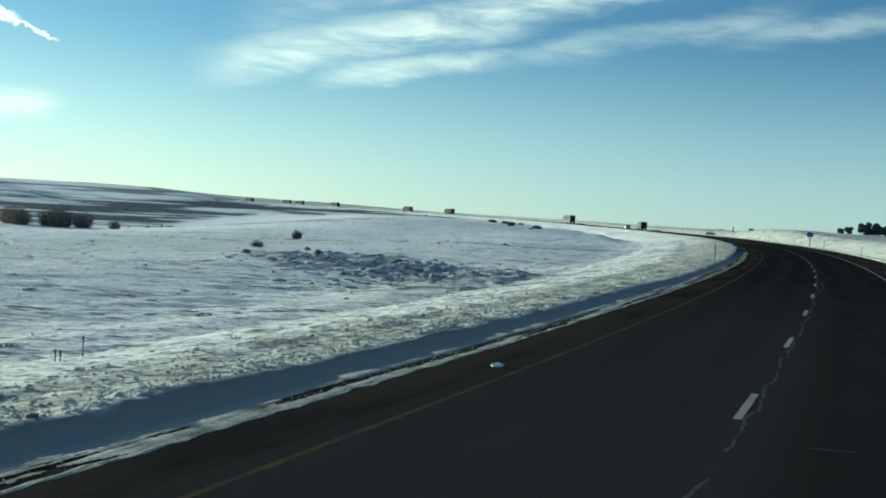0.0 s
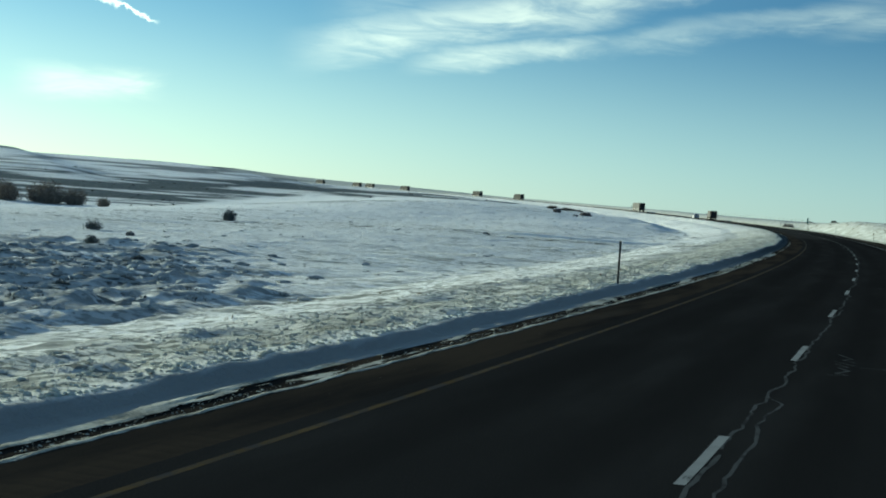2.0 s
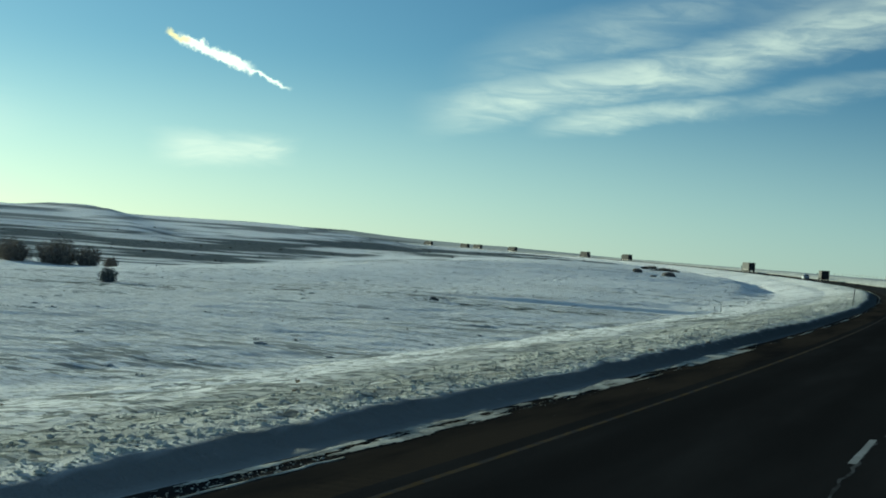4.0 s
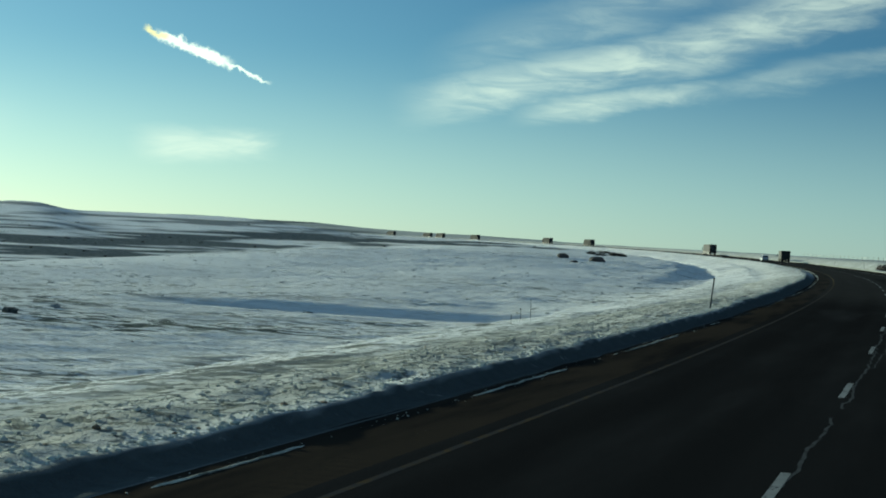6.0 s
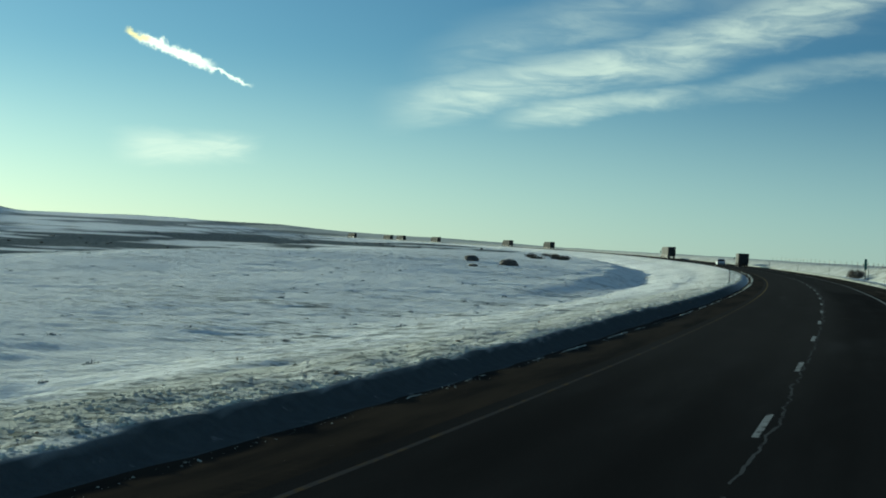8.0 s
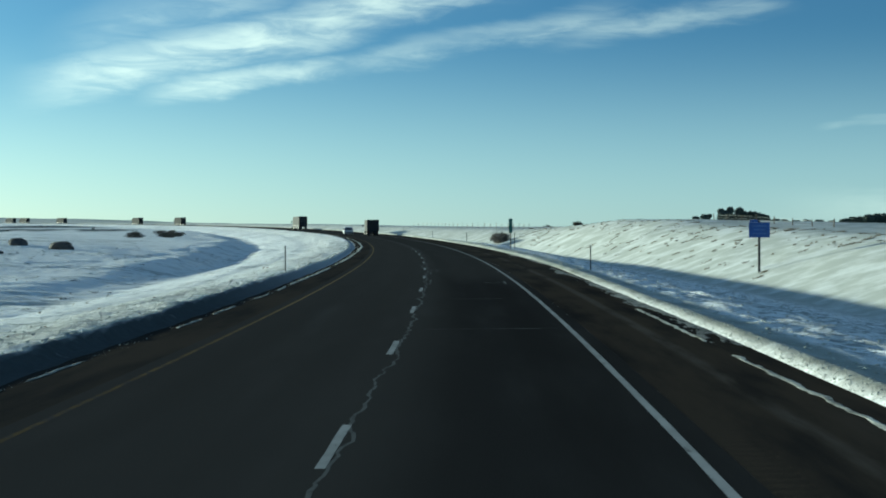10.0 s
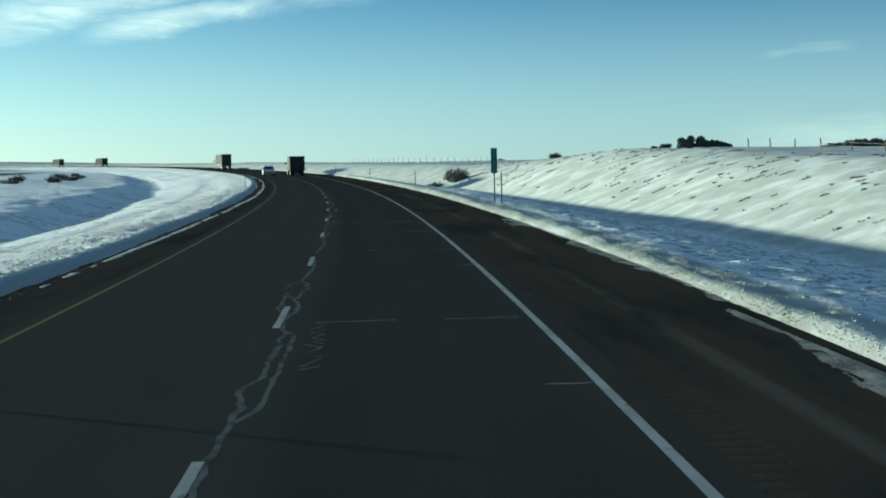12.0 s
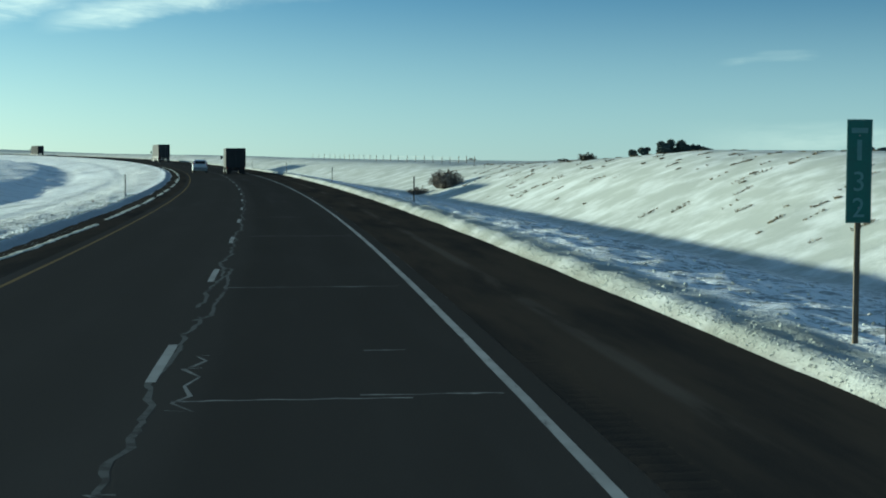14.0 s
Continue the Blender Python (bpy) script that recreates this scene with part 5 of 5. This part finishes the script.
def semi_truck(m, label, group="", body=None, door=None):
    """Rear of the trailer at the origin, on the ground; it heads along +y."""
    body, door = body or TRAILER_WHITE, door or DARK_DOOR
    t = thing("semi_truck", m, label, "truck", group)
    bm = bmesh.new()
    box(bm, -1.3, 0.06, 1.1, 1.3, 16.1, 4.1, 0.03)
    trailer = part("trailer_body", bm, body, t, "pale ribbed trailer box" if body is TRAILER_WHITE else "dark backlit trailer box")
    for sx in (-1, 1):
        bm = bmesh.new()
        box(bm, sx * 1.315 - 0.012, 0.3, 1.12, sx * 1.315 + 0.012, 16.0, 1.26, 0.004)
        part("side_rail", bm, ALLOY if body is TRAILER_WHITE else body, trailer, "metal lower side rail")
    for sx in (-1, 1):
        bm = bmesh.new()
        box(bm, min(sx * 0.02, sx * 1.2), 0.0, 1.2, max(sx * 0.02, sx * 1.2), 0.056, 3.98, 0.012)
        d = part("rear_door", bm, door, t, "dark rear door")
        bm = bmesh.new()
        for q in (0.3, 0.75):
            tube(bm, (sx * q, -0.03, 1.2), (sx * q, -0.03, 3.96), 0.018, 0.018, 6)
        part("lock_rod", bm, STEEL, d)
        bm = bmesh.new()
        box(bm, sx * 0.85 - 0.3, 0.25, 0.12, sx * 0.85 + 0.3, 0.27, 0.95)
        part("mud_flap", bm, BLACK, t)
        bm = bmesh.new()
        box(bm, sx * 1.1 - 0.08, -0.02, 1.02, sx * 1.1 + 0.08, 0.03, 1.12, 0.01)
        part("tail_light", bm, RED_LENS, t)
    bm = bmesh.new()
    for x0, x1, z0, z1 in ((-1.3, -1.2, 1.1, 4.1), (1.2, 1.3, 1.1, 4.1), (-1.2, 1.2, 3.98, 4.1), (-1.2, 1.2, 1.0, 1.2)):
        box(bm, x0, -0.01, z0, x1, 0.06, z1)
    part("rear_frame", bm, DARK_DOOR, t)
    bm = bmesh.new()
    box(bm, -1.15, 0.05, 0.5, 1.15, 0.15, 0.62, 0.01)
    for x in (-0.6, 0.6):
        box(bm, x - 0.05, 0.07, 0.62, x + 0.05, 0.15, 1.1)
    part("rear_bumper", bm, STEEL, t)
    bm = bmesh.new()
    for x in (-0.55, 0.45):
        box(bm, x, 0.3, 0.85, x + 0.1, 15.8, 1.1)
    box(bm, -1.3, 6.5, 0.45, -1.26, 12.0, 1.1)
    part("chassis", bm, BLACK, t)
    for y in (1.1, 2.4, 13.6, 14.9):
        for x in (-1.02, 1.02):
            wheel(t, x, y, 0.51, 0.56)
    bm = bmesh.new()
    box(bm, -1.22, 15.9, 0.9, 1.22, 18.4, 3.75, 0.12, 0.94)
    box(bm, -1.05, 18.2, 0.8, 1.05, 20.2, 2.1, 0.15, 0.9)
    cab = part("cab", bm, body, t, "tractor cab")
    for sx in (-1, 1):
        bm = bmesh.new()
        box(bm, sx * 1.5 - 0.12, 18.2, 2.05, sx * 1.5 + 0.12, 18.35, 2.75, 0.03)
        box(bm, min(sx * 1.2, sx * 1.45), 18.25, 2.6, max(sx * 1.2, sx * 1.45), 18.3, 2.65)
        part("mirror", bm, BLACK, cab)
        wheel(t, sx * 1.05, 19.3, 0.51, 0.36)
    return t


def box_truck(m):
    """Rear of the cargo box at the origin, on the ground; it heads along +y."""
    t = thing("box_truck", m, "dark box truck seen from its closed rear doors", "truck", "trucks on the highway")
    bm = bmesh.new()
    box(bm, -1.13, 0.06, 0.82, 1.13, 6.9, 3.02, 0.03)
    part("cargo_box", bm, TRAILER_WHITE, t, "pale cargo box")
    for sx in (-1, 1):
        bm = bmesh.new()
        box(bm, min(sx * 0.012, sx * 1.04), 0.0, 0.9, max(sx * 0.012, sx * 1.04), 0.05, 2.92, 0.012)
        d = part("rear_door", bm, DARK_DOOR, t, "dark rear door")
        for q in (0.2, 0.72):
            bm = bmesh.new()
            tube(bm, (sx * q, -0.03, 0.92), (sx * q, -0.03, 2.9), 0.016, 0.016, 6)
            part("lock_rod", bm, DARK_DOOR, d)
        bm = bmesh.new()
        box(bm, sx * 0.75 - 0.26, 0.2, 0.1, sx * 0.75 + 0.26, 0.22, 0.78)
        part("mud_flap", bm, BLACK, t)
        bm = bmesh.new()
        box(bm, sx * 0.95 - 0.07, -0.02, 0.72, sx * 0.95 + 0.07, 0.03, 0.81, 0.01)
        part("tail_light", bm, RED_LENS, t)
        for y in (1.6, 7.9):
            wheel(t, sx * 0.88, y, 0.42, 0.42)
    bm = bmesh.new()
    for x0, x1, z0, z1 in ((-1.14, -1.04, 0.8, 3.03), (1.04, 1.14, 0.8, 3.03), (-1.04, 1.04, 2.92, 3.03), (-1.04, 1.04, 0.78, 0.9)):
        box(bm, x0, -0.01, z0, x1, 0.06, z1)
    part("rear_frame", bm, DARK_DOOR, t)
    bm = bmesh.new()
    box(bm, -1.05, -0.08, 0.42, 1.05, 0.06, 0.56, 0.015)
    for x in (-0.5, 0.5):
        box(bm, x - 0.05, -0.02, 0.56, x + 0.05, 0.06, 0.82)
    part("rear_bumper", bm, BLACK, t)
    bm = bmesh.new()
    for x in (-0.5, 0.4):
        box(bm, x, 0.2, 0.6, x + 0.1, 8.6, 0.82)
    part("chassis", bm, BLACK, t)
    bm = bmesh.new()
    box(bm, -1.0, 7.1, 0.55, 1.0, 8.7, 2.25, 0.14, 0.92)
    box(bm, -0.95, 8.5, 0.5, 0.95, 9.4, 1.35, 0.14, 0.9)
    cab = part("cab", bm, TRAILER_WHITE, t, "pale cab")
    for sx in (-1, 1):
        bm = bmesh.new()
        box(bm, sx * 1.33 - 0.1, 8.2, 1.75, sx * 1.33 + 0.1, 8.32, 2.2, 0.03)
        box(bm, min(sx * 0.95, sx * 1.28), 8.24, 1.95, max(sx * 0.95, sx * 1.28), 8.28, 2.0)
        part("mirror", bm, BLACK, cab)
    return t


DARK_DOOR = plain("dark_trailer_door", (0.035, 0.036, 0.036), 0.55, grain=0.15, scale=2, specular=0.2)


def minivan(m):
    t = thing("minivan", m, "white minivan driving in the passing lane", "car")
    prof = [(0.0, 0.42), (-0.02, 0.9), (0.12, 1.18), (0.42, 1.70), (0.75, 1.80), (2.6, 1.82), (3.3, 1.68), (4.0, 1.15), (5.0, 0.92), (5.12, 0.5), (5.05, 0.3), (0.08, 0.3)]
    bm = bmesh.new()
    rows = []
    for x, k in ((-0.98, 0.0), (-0.86, 1.0), (0.86, 1.0), (0.98, 0.0)):
        rows.append([bm.verts.new((x * (1.0 if z < 1.15 else 1 - 0.16 * (z - 1.15) / 0.65), y + (0.04 if k == 0 else 0) * (1 if y < 1 else -1), z - (0.06 if k == 0 and z > 1.5 else 0))) for y, z in prof])
    n_ = len(prof)
    for a in range(3):
        for i in range(n_):
            j = (i + 1) % n_
            bm.faces.new((rows[a][i], rows[a][j], rows[a + 1][j], rows[a + 1][i]))
    bm.faces.new(rows[0][::-1])
    bm.faces.new(rows[3])
    bmesh.ops.recalc_face_normals(bm, faces=bm.faces)
    body = part("body", bm, CAR_PAINT, t, "silver white body")
    bm = bmesh.new()
    vs = [bm.verts.new(v) for v in ((-0.74, 0.16, 1.2), (0.74, 0.16, 1.2), (0.66, 0.375, 1.64), (-0.66, 0.375, 1.64))]
    vb = [bm.verts.new(v.co + Vector((0, 0.05, 0.0))) for v in vs]
    bm.faces.new(vs)
    for i in range(4):
        bm.faces.new((vs[i], vb[i], vb[(i + 1) % 4], vs[(i + 1) % 4]))
    for v in vs:
        v.co.y -= 0.06
    bmesh.ops.recalc_face_normals(bm, faces=bm.faces)
    part("rear_window", bm, CAR_GLASS, body, "dark tinted rear window")
    for sx in (-1, 1):
        bm = bmesh.new()
        box(bm, sx * 0.9 - 0.06, 0.0, 0.95, sx * 0.9 + 0.05, 0.2, 1.42, 0.02)
        part("tail_light", bm, RED_LENS, t)
        bm = bmesh.new()
        box(bm, sx * 0.925 - 0.02, 0.7, 1.2, sx * 0.925 + 0.02, 3.5, 1.58, 0.02)
        part("side_window", bm, CAR_GLASS, body)
        bm = bmesh.new()
        box(bm, sx * 1.08 - 0.1, 3.5, 1.1, sx * 1.08 + 0.1, 3.62, 1.28, 0.03)
        part("mirror", bm, CAR_PAINT, t)
        for y in (0.95, 4.1):
            wheel(t, sx * 0.85, y, 0.34, 0.24)
        bm = bmesh.new()
        tube(bm, (sx * 0.66, 0.8, 1.86), (sx * 0.66, 2.6, 1.87), 0.02, 0.02, 6)
        part("roof_rail", bm, BLACK, t)
    bm = bmesh.new()
    box(bm, -0.93, -0.08, 0.4, 0.93, 0.06, 0.72, 0.04)
    part("bumper", bm, plain("grey_bumper", (0.25, 0.26, 0.27), 0.5), t)
    bm = bmesh.new()
    box(bm, -0.26, -0.035, 0.88, 0.26, 0.0, 1.0)
    part("plate", bm, SIGN_WHITE, t, "pale plate")
    return t


minivan(facing(568, -1.8, 0, 0, False) @ Matrix.Scale(0.9, 4))
box_truck(facing(553, 1.85, 0, 0, False))
semi_truck(facing(730, 1.85, 0, 0, False), "white semi-trailer truck with dark rear doors on the highway", "trucks on the highway")
far_truck = semi_truck(facing(1040, 1.85, 0, 0, False), "distant backlit semi-trailer truck on the highway's far bend", "trucks on the highway", TRAILER_BACKLIT)
for s_ in (1150, 1345, 1440, 1475, 1575):
    copy_thing(far_truck, facing(s_, 1.85, 0, 0, False))
